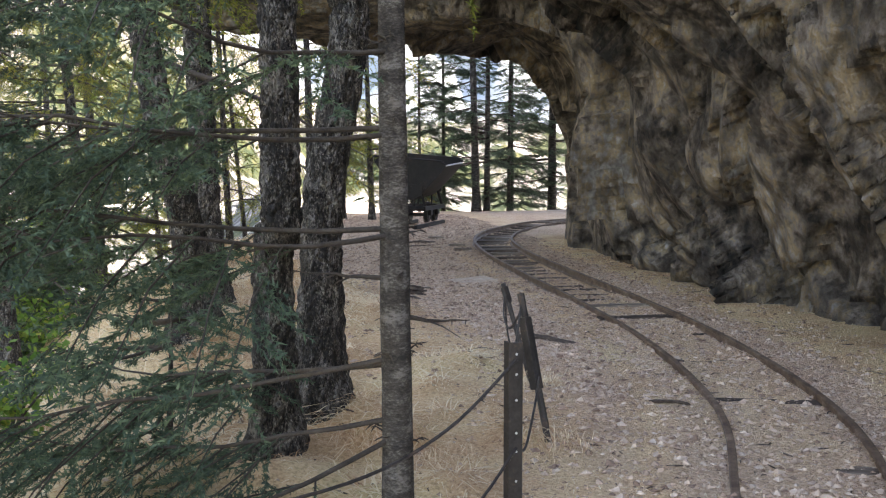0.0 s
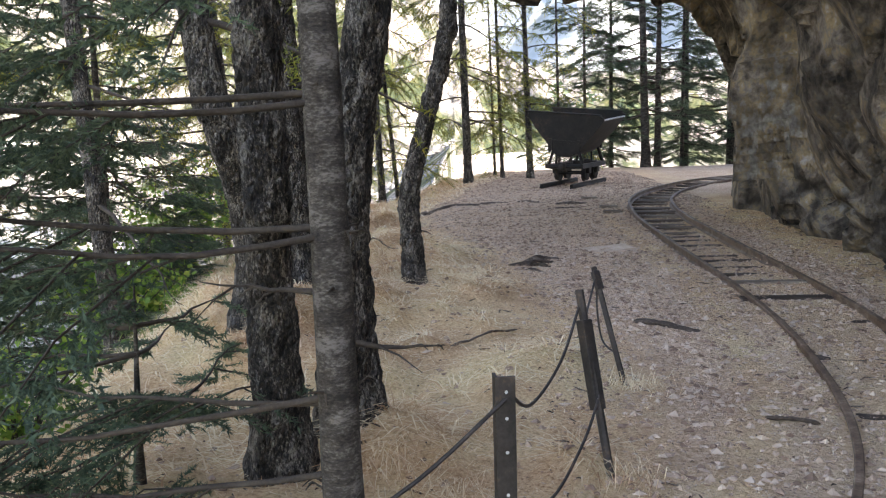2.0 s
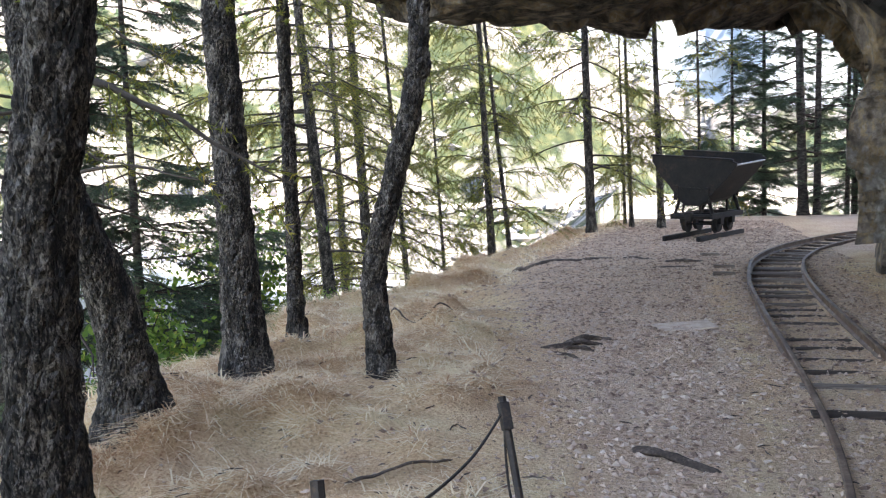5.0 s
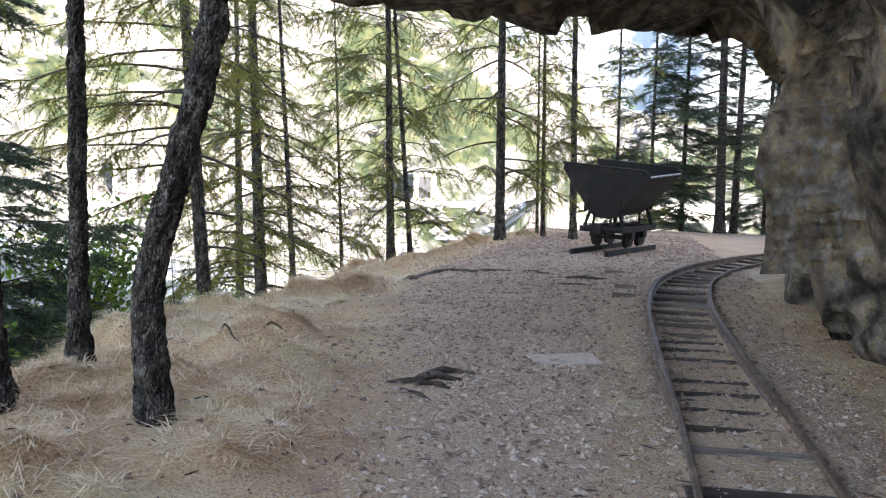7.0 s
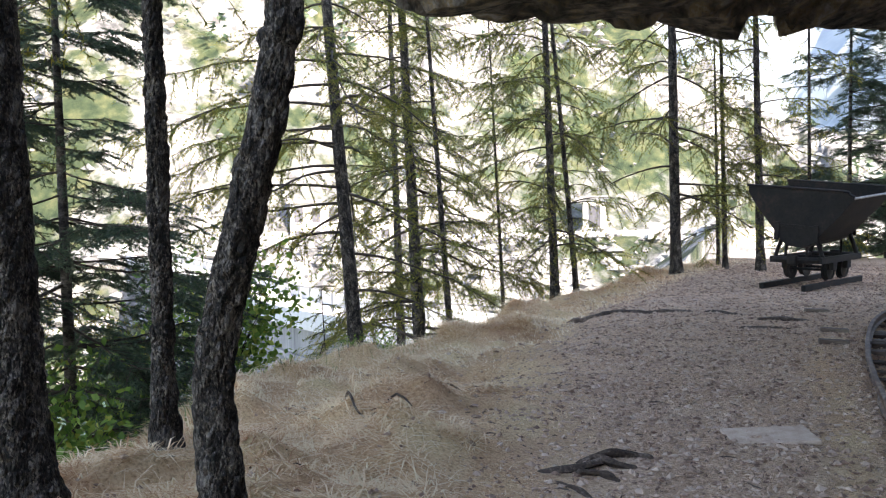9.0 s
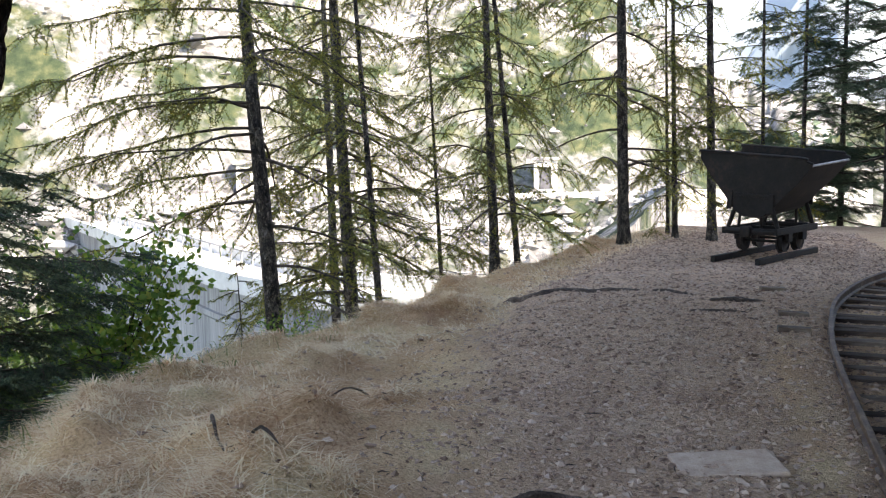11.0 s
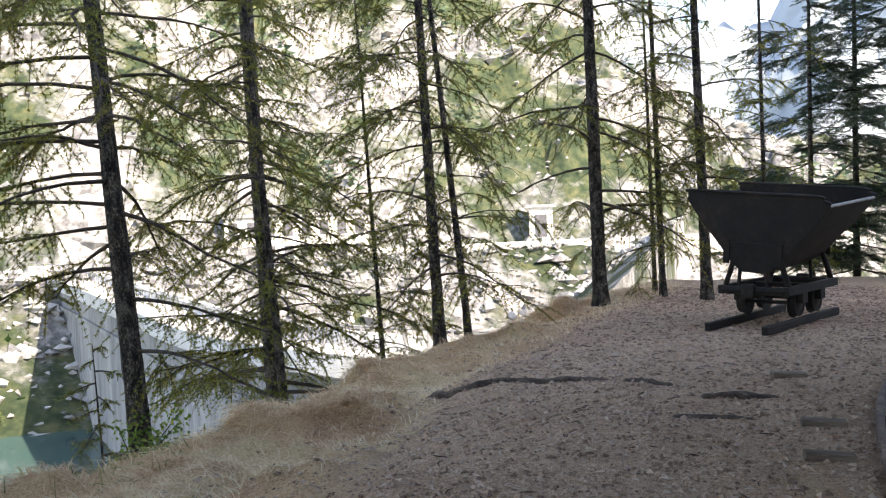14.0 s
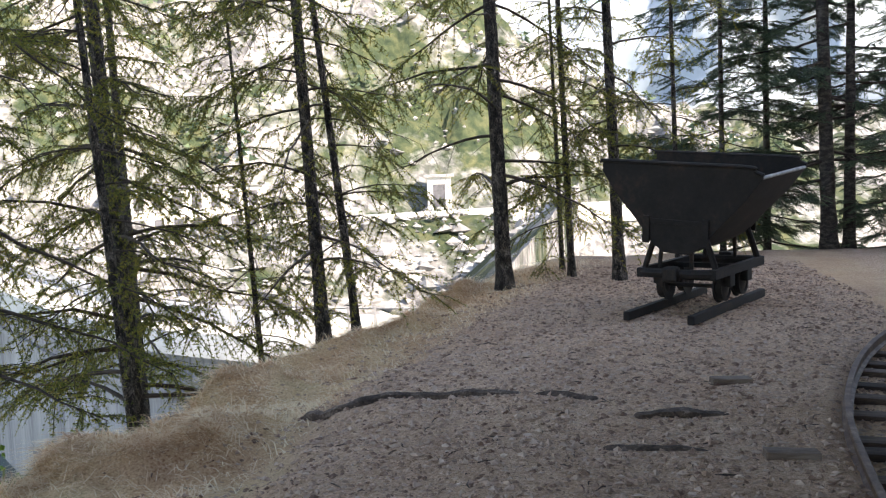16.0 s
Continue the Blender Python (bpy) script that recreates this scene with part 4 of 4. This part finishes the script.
    part("flange", box((0.008, 0.04, 0.95), pose(-0.0225, 0.022, 0.37), 0.002), IRON, post)
    # pale discs stand in for brightness seen through the post's punched holes
    for z in (0.805, 0.735, 0.645, 0.53, 0.465, 0.36):
        bm = bmesh.new()
        bmesh.ops.create_cone(bm, cap_ends=True, segments=12, radius1=0.0045, radius2=0.0045, depth=0.011, matrix=pose(0.002, 0, z, 90, 0, 0))
        part("hole_disc", bm, PALE, post, "small pale disc in place of a punched hole")
    b = tagged(tube_part("fence_post", [(-.905, -14.28, -.08), (-.96, -14.17, .33), (-1.02, -14.06, .775)], 0.017, IRON, sides=8), "leaning rusty iron rod post beside the path", "fence post", g)
    part("sleeve", box((0.046, 0.046, 0.34), look((-.985, -14.12, .5), (-1.02, -14.06, .775)), 0.006), IRON, b)
    c = tagged(tube_part("fence_post", [(-.65, -13.02, .0), (-.79, -12.8, .645)], 0.015, IRON, sides=8), "leaning thin iron post in dry grass", "fence post", g)
    part("cap", box((0.04, 0.03, 0.1), look((-.775, -12.825, .58), (-.79, -12.8, .645)), 0.005), IRON, c)
    for label, pts in (("dark sagging fence rope", [(-1.35, -15.235, .73), (-1.62, -15.4, .55), (-1.95, -15.6, .47), (-2.5, -15.9, .48)]),
                       ("dark sagging fence rope", [(-1.35, -15.235, .42), (-1.6, -15.5, .28), (-2.0, -15.8, .18), (-2.6, -16.2, .2)]),
                       ("dark sagging fence rope", [(-1.35, -15.21, .755), (-1.26, -14.8, .57), (-1.12, -14.35, .58), (-1.02, -14.07, .72)]),
                       ("dark sagging fence rope", [(-1.35, -15.21, .43), (-1.2, -14.8, .27), (-1.05, -14.4, .30), (-.96, -14.18, .40)]),
                       ("dark sagging fence rope", [(-1.01, -14.05, .70), (-.95, -13.6, .52), (-.86, -13.1, .50), (-.78, -12.81, .60)]),
                       ("dark sagging fence rope", [(-.78, -12.82, .60), (-.775, -12.83, .4), (-.75, -12.86, .26), (-.69, -12.95, .22)])):
        tagged(tube_part("rope", pts, 0.0055, IRON, sides=6, n=22), label, "rope", "fence ropes")


fence()

# ---- logs, roots and slabs in the path ----
def rough_log(name, label, category, pts, r, seed, flat=0.6):
    line = spline(pts, 26)
    line[:, 2] = [ground_z(x, y) + z - 0.45 * r * flat for x, y, z in line]
    rr = np.random.RandomState(seed)
    rad = r * (0.75 + 0.5 * np.interp(np.arange(26), np.arange(0, 26, 3), rr.rand(9))) * np.minimum(1, 0.35 + np.minimum(np.arange(26), np.arange(26)[::-1]) / 4)
    v, f = tube_arrays(line, rad, 9, 0.35, seed)
    c = np.repeat(line, 9, axis=0)
    v[:, 2] = c[:, 2] + (v[:, 2] - c[:, 2]) * flat
    return tagged(put(name, mesh_of(name, v, f, ROOT, False)), label, category)


rough_log("log", "half-buried decayed log lying across the path", "log", [(-2.25, -2.62, .0), (-1.95, -2.64, .01), (-1.62, -2.56, .01), (-1.2, -2.55, .02), (-.72, -2.6, .0)], .06, 1, .7)
rough_log("log", "half-buried decayed log end crumbling into gravel", "log", [(-.65, -2.62, .005), (-.4, -2.7, .01), (-.25, -2.75, 0)], .045, 2)
rough_log("log", "flat sunken timber bar across the path", "log", [(-.06, -3.16, .0), (.2, -3.1, .02), (.5, -3.06, 0)], .05, 3)
rough_log("root", "thin bare root lying in gravel", "root", [(-.24, -3.69, .0), (0, -3.72, .015), (.31, -3.74, 0)], .03, 4)
for k, (pts, r) in enumerate((([(-1.08, -9.22, 0), (-.95, -9.12, .02), (-.84, -9.0, .03), (-.80, -8.86, .01)], .028), ([(-.93, -8.98, .01), (-.8, -8.80, .03), (-.66, -8.70, .015), (-.56, -8.72, 0)], .032),
                              ([(-.90, -9.14, .02), (-.78, -9.1, .025), (-.68, -9.14, 0)], .02), ([(-.86, -8.86, .03), (-.74, -8.93, .03), (-.62, -8.90, .0)], .024), ([(-.98, -9.32, 0), (-.86, -9.36, .015), (-.74, -9.46, 0)], .016))):
    rough_log("root", "knotted bare tree root on the trodden path", "root", pts, r, 10 + k, 0.8)
rough_log("root", "bare root half covered with earth", "root", [(-.36, -11.55, 0), (-.2, -11.62, .025), (.05, -11.75, 0)], .03, 20)
rough_log("stick", "dry broken stick lying on the path", "stick", [(-.12, -13.48, .01), (0, -13.5, .02), (.12, -13.5, .01)], .014, 21)
rough_log("branch", "long bare fallen twig on dry grass", "branch", [(-2.6, -8.3, .03), (-2.2, -8.9, .05), (-1.75, -9.2, .03)], .009, 22)
rough_log("branch", "dead twig on needle litter", "branch", [(-1.55, -12.4, .02), (-1.35, -12.2, .04), (-1.15, -12.05, .02)], .01, 23)
rough_log("branch", "bare fallen twig on the grassy edge", "branch", [(-2.6, -7.4, .03), (-2.3, -7.05, .05), (-2.05, -6.75, .02)], .009, 24)
bm = box((0.50, 0.32, 0.03), None, 0.012)
slab = part("stone_slab", bm, STONE)
slab.matrix_basis = pose(0.03, -8.03, ground_z(0.03, -8.03) + 0.004, 1, -2, 16)
tagged(slab, "flat pale stone slab set in the path", "stone slab")
for x, y, a in ((.68, -3.83, 3), (.62, -4.6, 2), (.60, -2.3, 12)):
    plank = part("plank", box((0.26, 0.10, 0.05), None, 0.008), WOOD)
    plank.matrix_basis = pose(x, y, ground_z(x, y) + 0.012, 0, 2, a)
    tagged(plank, "weathered plank end beside the rail", "plank", "planks by the track")

# ---- the dam and what stands across the valley ----
CREST = spline([(-72, 68), (-63, 65), (-52, 55.5), (-43, 47), (-34, 38.6), (-25, 30.2), (-18.5, 25.8), (-12, 23.2), (-5, 22.5), (4, 24)], 60)


def wall_along(line, offs, zs, name, mat, parent=None):
    """A ribbon with a closed section swept along a line. offs, zs: section points."""
    T = np.gradient(line, axis=0)
    T /= np.linalg.norm(T, axis=1, keepdims=True)
    S = np.stack([T[:, 1], -T[:, 0]], -1)
    k = len(offs)
    v = np.concatenate([np.stack([line[:, 0] + S[:, 0] * o, line[:, 1] + S[:, 1] * o, np.full(len(line), z)], -1)[:, None, :] for o, z in zip(offs, zs)], 1).reshape(-1, 3)
    i = np.arange(len(line) * k).reshape(-1, k)
    n = np.roll(i, -1, axis=1)
    f = np.stack([i[:-1], n[:-1], n[1:], i[1:]], -1).reshape(-1, 4)
    return put(name, mesh_of(name, v, f, mat, False), parent)


dam = tagged(new("dam"), "pale concrete arch dam with a railed walkway along its crest", "dam")
wall_along(CREST, [0, 0, -7, -3.2], [-5.4, -26, -26, -5.4], "dam_wall", CONCRETE, dam)
wall_along(CREST, [0.7, 0.7, -3.6, -3.6], [-5.0, -5.4, -5.4, -5.0], "crest_slab", PALE, dam)
wall_along(CREST, [0.7, 0.45, 0.45, 0.7], [-4.45, -4.45, -5.0, -5.0], "parapet", PALE, dam)
wall_along(CREST, [-3.3, -3.6, -3.6, -3.3], [-4.3, -4.3, -5.0, -5.0], "parapet", PALE, dam)
wall_along(CREST, [0.25, 0.0, 0.0, 0.25], [-7.0, -7.0, -7.5, -7.3], "ledge", CONCRETE, dam)
post_me = None
for k in range(2, 58):
    x, y = CREST[k]
    ob = part("railing_post", box((0.09, 0.09, 1.1), None), CONCRETE, dam) if post_me is None else put("railing_post", post_me, dam)
    post_me = ob.data
    ob.matrix_basis = pose(x + 0.6, y, -3.95)
rail_line = np.concatenate([CREST[2:58] + [0.6, 0], np.full((56, 1), -3.45)], 1)
tube_part("handrail", rail_line, 0.04, CONCRETE, dam, sides=5)
gate = tagged(part("kiosk", box((3.0, 2.6, 2.8), pose(0, 0, 1.4), 0.05), CONCRETE), "small blue-grey steel kiosk at the end of the dam", "kiosk")
gate.matrix_basis = pose(-65.5, 67.6, -6.6, 0, 0, 45)
BLUE = material("blue_paint", [(0.3, (0.05, 0.16, 0.36)), (0.7, (0.09, 0.24, 0.48))], scale=2, bump=0.1, rough=0.5)
part("panel", box((1.6, 0.1, 1.2), pose(0.3, -1.33, 1.5)), BLUE, gate, "bright blue panel")


def house(name, label, centre, size, turn, bays, storeys, flat=True):
    h = tagged(new(name), label, "building")
    h.matrix_basis = pose(*centre, 0, 0, turn)
    w, d, tall = size
    part("wall", box((w, d, tall), pose(0, 0, tall / 2), 0.04), PALE, h)
    part("roof", box((w + 0.8, d + 0.8, 0.35), pose(0, 0, tall + 0.17), 0.05), CONCRETE, h)
    for s in range(storeys):
        for b in range(bays):
            x = (b + 0.5) * w / bays - w / 2
            z = tall * (s + 0.5) / storeys
            win = part("window", box((w / bays * 0.5, 0.12, tall / storeys * 0.62), pose(x, -d / 2 - 0.02, z)), DARK, h)
            part("window_sill", box((w / bays * 0.6, 0.3, 0.12), pose(x, -d / 2 - 0.1, z - tall / storeys * 0.34)), PALE, win)
    return h


house("building", "pale two-storey concrete works building with rows of windows", (-46, 87.0, -5.2), (16, 8, 5.4), 27, 8, 2)
house("building", "small pale concrete tower block on the far bank", (-20.5, 105.5, -4.6), (3.0, 3, 4.6), 10, 1, 1)
house("hut", "small stone hut with a dark doorway and flat roof", (-79.5, 73, -4.4), (3.2, 3, 3.4), 46, 1, 1)
road = wall_along(spline([(-110, 52), (-90, 61), (-76, 67), (-66, 69.5), (-56, 78), (-40, 88), (-22, 98), (0, 108), (20, 118)], 50), [1.2, 1.2, -1.2, -1.2], [-4.0, -6.5, -6.5, -4.0], "parapet_wall", PALE)
tagged(road, "pale concrete parapet wall along the far road", "wall", kind="structure")

# ---- mountains at the end of the valley, haze painted into their colour ----
# pale blue-grey base colour imitates the haze; there is no air volume
HAZE_PAINT = material("haze_painted_mountain", [(0.3, (0.20, 0.245, 0.275)), (0.55, (0.245, 0.285, 0.315)), (0.75, (0.29, 0.325, 0.35))], scale=0.01, bump=0, rough=1.0)


def ridge(dist, a0, a1, tall, seed):
    az, up = np.meshgrid(np.radians(np.linspace(a0, a1, 120)), np.linspace(0, 1, 26), indexing="ij")
    crest = tall * ease(a0, a0 + 16, np.degrees(az)) * (0.75 + 0.25 * fractal(az * 6, az * 0 + 3.0, 5, seed))
    d = dist + 320 * up + 30 * fractal(az * 14, up * 5, 4, seed + 4)
    z = -40 + (crest + 40) * up + 14 * (up > 0.02) * fractal(az * 20, up * 7, 4, seed + 9)
    i = np.arange(az.size).reshape(az.shape)
    f = np.stack([i[:-1, :-1], i[1:, :-1], i[1:, 1:], i[:-1, 1:]], -1).reshape(-1, 4)
    me = mesh_of("backdrop", np.stack([d * np.sin(az), d * np.cos(az), z], -1).reshape(-1, 3), f, HAZE_PAINT, True)
    return tagged(put("backdrop", me), "forested mountains at the end of the valley with blue haze painted into their colour", "mountains", kind="structure")


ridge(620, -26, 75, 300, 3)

# ---- boulders and driftwood on the far shore ----
def stone_arrays(rs, at, size, squash=0.7):
    """Eight-sided rough stones."""
    n = len(at)
    base = np.array([(1, 0, 0), (-1, 0, 0), (0, 1, 0), (0, -1, 0), (0, 0, 1), (0, 0, -1)], dtype=float)
    tri = np.array([(0, 2, 4), (2, 1, 4), (1, 3, 4), (3, 0, 4), (2, 0, 5), (1, 2, 5), (3, 1, 5), (0, 3, 5)])
    v = base[None] * rs.uniform(0.6, 1.4, (n, 6, 1)) + rs.normal(0, 0.22, (n, 6, 3))
    a = rs.uniform(0, 6.28, n)
    c, s = np.cos(a)[:, None], np.sin(a)[:, None]
    x, y = v[:, :, 0] * c - v[:, :, 1] * s, v[:, :, 0] * s + v[:, :, 1] * c
    v = np.stack([x * 1.25, y, v[:, :, 2] * squash], -1) * size[:, None, None] + at[:, None, :]
    return v.reshape(-1, 3), (np.arange(n)[:, None, None] * 6 + tri[None]).reshape(-1, 3)


def strew(name, label, count, spots, lo, hi, mat, seed, sink=0.2, power=3.0):
    rs = np.random.RandomState(seed)
    at = spots(rs, count)
    size = lo + (hi - lo) * rs.rand(len(at)) ** power
    z = height(at[:, 0], at[:, 1]) + size * (0.4 - sink)
    v, f = stone_arrays(rs, np.column_stack([at, z]), size)
    return tagged(put(name, mesh_of(name, v, f, mat)), label, name.replace("_", " "), kind="stuff")


def on_path(rs, n):
    y = rs.uniform(-17.5, 4.5, n * 2)
    x = rs.uniform(-3.2, 2.4, n * 2)
    keep = rs.rand(n * 2) > litter_cover(x, y) * 0.93
    return np.stack([x, y], -1)[keep][:n]


def far_shore(rs, n):
    q, s = rs.uniform(70, 96, n), rs.uniform(-75, 60, n)
    return np.stack([q * VALLEY[0] + s * VALLEY[1], q * VALLEY[1] - s * VALLEY[0]], -1)


def far_slope(rs, n):
    q, s = rs.uniform(100, 210, n), rs.uniform(-150, 130, n)
    return np.stack([q * VALLEY[0] + s * VALLEY[1], q * VALLEY[1] - s * VALLEY[0]], -1)


GRIT = material("path_grit", [(0.2, (0.17, 0.105, 0.075)), (0.5, (0.38, 0.265, 0.195)), (0.9, (0.50, 0.385, 0.30))], scale=20, bump=0.3, island=0.7, depth=0.003)
BOULDER = material("pale_boulder", [(0.2, (0.11, 0.11, 0.11)), (0.5, (0.23, 0.227, 0.22)), (0.8, (0.36, 0.353, 0.34))], scale=0.7, bump=0.5, island=0.6, depth=0.1)
strew("gravel", "loose pinkish grey grit and small stones on the path", 95000, on_path, 0.004, 0.022, GRIT, 1, 0.22, 4.0)
strew("boulders", "tumbled pale boulders on the far shore", 2600, far_shore, 0.25, 1.05, BOULDER, 2)
strew("boulders", "pale scree and boulders on the mountain side", 5200, far_slope, 0.3, 1.0, BOULDER, 3, 0.5)


# ---- scrub and trees across the valley ----
def far_scrub(rs_seed, count, spots, tall, mat, name, label):
    rs = np.random.RandomState(rs_seed)
    at = spots(rs, count)
    z = height(at[:, 0], at[:, 1])
    heap_v, heap_f, n0 = [], [], 0
    for (x, y), zz in zip(at, z):
        h = tall * rs.uniform(0.4, 1.2)
        m = 46
        u = rs.uniform(0.0, 1, m)
        a = rs.uniform(0, 6.28, m)
        r = h * 0.34 * (1 - u) ** 0.8 * rs.uniform(0.5, 1.15, m)
        p = np.stack([x + np.cos(a) * r, y + np.sin(a) * r, zz + u * h], -1)
        w = np.stack([np.cos(a), np.sin(a), rs.uniform(-0.6, 0.2, m)], -1)
        v, f = blades(p, w, h * 0.16, h * 0.05, rs)
        heap_v.append(v)
        heap_f.append(f + n0)
        n0 += len(v)
    return tagged(put(name, mesh_of(name, np.concatenate(heap_v), np.concatenate(heap_f), mat)), label, name.replace("_", " "), kind="stuff")


def scrub_spots(rs, n):
    p = far_slope(rs, n * 3)
    keep = fractal(p[:, 0] * 0.035, p[:, 1] * 0.035, 3, 77) > 0.12
    return p[keep][:n]


FAR_LEAF = material("far_scrub_leaf", [(0.2, (0.035, 0.06, 0.02)), (0.6, (0.07, 0.10, 0.035)), (0.85, (0.14, 0.14, 0.05))], scale=0.2, bump=0, island=0.5, rough=0.7)
far_scrub(5, 420, scrub_spots, 3.4, FAR_LEAF, "scrub", "low green scrub between the far boulders")
far_scrub(6, 160, scrub_spots, 8.0, SPRUCE, "far_trees", "scattered dark conifers on the mountain side")
far_scrub(7, 60, lambda rs, n: far_shore(rs, n), 2.0, FAR_LEAF, "scrub", "low green scrub along the far shore")


# ---- dry grass ----
def grass(name, label, at, length, width, comb, seed, mat=STRAW, droop=0.6, lift=1.0):
    """Bent blades. comb: the way in which they lie."""
    rs = np.random.RandomState(seed)
    n = len(at)
    z = height(at[:, 0], at[:, 1])
    p = np.column_stack([at, z - 0.01])
    le = (length * rs.uniform(0.45, 1.3, n))[:, None]
    a = rs.uniform(0, 6.28, n)
    lay = np.column_stack([np.cos(a), np.sin(a), np.zeros(n)]) * 0.8 + comb
    lay /= np.maximum(np.linalg.norm(lay, axis=1, keepdims=True), 1e-6)
    up = np.array([0, 0, 1.0]) * (lift * rs.uniform(0.1, 0.85, n) ** 1.4)[:, None]
    d = rs.uniform(0.5, 1.3, n)[:, None] * droop
    mid = p + le * (0.45 * up + 0.30 * lay * d)
    tip = p + le * (0.45 * up * (1.25 - 0.55 * d) + 0.95 * lay * d)
    tip[:, 2] = np.maximum(tip[:, 2], height(tip[:, 0], tip[:, 1]) + 0.004)
    sd = np.cross(lay, [0, 0, 1.0]) * (width * rs.uniform(0.6, 1.4, n))[:, None]
    v = np.stack([p - sd, p + sd, mid - sd * 0.8, mid + sd * 0.8, tip], 1).reshape(-1, 3)
    i = np.arange(n)[:, None] * 5
    f = np.concatenate([i + np.array([0, 1, 3]), i + np.array([0, 3, 2]), i + np.array([2, 3, 4])], 0)
    return tagged(put(name, mesh_of(name, v, f, mat)), label, "grass", kind="stuff")


rs = np.random.RandomState(31)


def edge_spots(n, a, b, y0=-18, y1=5.3):
    y = rs.uniform(y0, y1, n)
    return np.column_stack([np.interp(y, EDGE_Y, EDGE_X) + rs.uniform(a, b, n), y])


def clumped(at, seed, limit=0.0, scale=1.6):
    return at[fractal(at[:, 0] * scale, at[:, 1] * scale, 3, seed) > limit]


comb_out = np.array([-0.7, -0.1, 0])
grass("dry_grass", "long straw-coloured grass combed over the edge of the drop", edge_spots(32000, -1.3, 0.9), 0.24, 0.0038, comb_out, 1, droop=0.85, lift=0.7)
tuft_c = edge_spots(110, -0.6, 0.6)
tufts = np.concatenate([c + rs.normal(0, 0.06, (170, 2)) for c in tuft_c] + [np.array(c) + rs.normal(0, 0.075, (500, 2)) for c in ((-2.68, -3.18), (-3.0, -3.3), (-1.5, -10.6), (-1.95, -10.75), (-2.3, -10.6), (-2.5, -11.4), (-2.9, -11.9), (-2.6, -12.4), (-1.55, -9.15), (-1.8, -9.9))])
grass("grass_tufts", "straw-coloured grass tufts along the edge of the path", tufts, 0.22, 0.0030, np.array([-0.25, -0.2, 0]), 2, droop=0.8, lift=0.75)
drape_at, drape_way = [], []
for hx, hy, tall, wide in HUMMOCKS:
    off = rs.normal(0, 0.5 * wide, (int(760 * wide), 2))
    drape_at.append(np.array([hx, hy]) + off)
    drape_way.append(np.column_stack([off / wide * 1.6 + np.array([-0.35, -0.25]), np.zeros(len(off))]))
grass("grass_tufts", "matted hay-coloured grass draped over hummocks on the bank", np.concatenate(drape_at), 0.24, 0.0034, np.concatenate(drape_way), 8, droop=0.95, lift=0.5)
post_tuft = np.concatenate([np.array(c) + rs.normal(0, 0.09, (260, 2)) for c in ((-1.62, -13.7), (-1.5, -14.3), (-1.75, -14.2), (-1.3, -15.1), (-0.62, -13.0), (-0.9, -14.25))])
grass("grass_tufts", "tall olive and straw grass round the fence posts", post_tuft, 0.24, 0.0016, np.array([0.1, -0.2, 0]), 7, droop=0.7)
left = np.column_stack([rs.uniform(-4.2, -0.6, 60000), rs.uniform(-18, -6.0, 60000)])
left = left[rs.rand(len(left)) < litter_cover(left[:, 0], left[:, 1]) * 0.9]
left = clumped(left, 5, -0.25)
grass("dry_grass", "short dry grass and needles on the left bank", left, 0.13, 0.0020, np.array([-0.3, -0.3, 0]), 3, droop=0.9, lift=0.45)
right = np.column_stack([rs.uniform(1.2, 2.9, 26000), rs.uniform(-17, -2.8, 26000)])
right = clumped(right[rs.rand(len(right)) < litter_cover(right[:, 0], right[:, 1])], 6, -0.15, 2.2)
grass("dry_grass", "dry ochre grass along the foot of the cliff", right, 0.09, 0.0018, np.array([-0.3, 0, 0]), 4, droop=0.8)
verge = np.column_stack([rs.uniform(-1.6, 0.8, 30000), rs.uniform(-16.5, -9.5, 30000)])
verge = clumped(verge[rs.rand(len(verge)) < 0.16 + 0.6 * litter_cover(verge[:, 0], verge[:, 1])], 9, 0.0, 2.0)
grass("dry_grass", "thin dry grass between the path and the rails", verge, 0.06, 0.0016, np.array([0, -0.2, 0]), 5, droop=0.9)
slope = np.column_stack([rs.uniform(-11, -3.6, 26000), rs.uniform(-16, 4, 26000)])
GREEN_GRASS = material("slope_grass", [(0.2, (0.08, 0.12, 0.04)), (0.5, (0.20, 0.23, 0.08)), (0.8, (0.38, 0.34, 0.15))], scale=0.9, bump=0, island=0.5, rough=0.8, translucent=0.3)
grass("slope_grass", "green and straw grass on the slope below the edge", slope, 0.32, 0.005, np.array([-0.3, -0.1, 0]), 6, GREEN_GRASS)


# ---- twigs and cone scraps on the path ----
def scraps(count, seed):
    rs = np.random.RandomState(seed)
    at = np.column_stack([rs.uniform(-3.0, 2.3, count), rs.uniform(-17.5, 4.5, count)])
    heap = Heap()
    a, le = rs.uniform(0, 3.14, count), 0.008 + 0.05 * rs.rand(count) ** 4
    z = height(at[:, 0], at[:, 1])
    for (x, y), zz, t, l in zip(at, z, a, le):
        dx, dy = math.cos(t) * l, math.sin(t) * l
        bend = rs.uniform(-0.2, 0.2) * l
        heap.add(*tube_arrays([(x - dx, y - dy, zz + 0.002), (x - dy * 0.2, y + dx * 0.2 + bend, zz + 0.006), (x + dx, y + dy, zz + 0.003)], [0.0022 + l * 0.02, 0.003 + l * 0.03, 0.0016], 4))
    return tagged(put("twig_litter", heap.mesh("twig_litter", ROOT)), "small broken twigs and bark scraps strewn on the path", "twig litter", kind="stuff")


scraps(2600, 12)
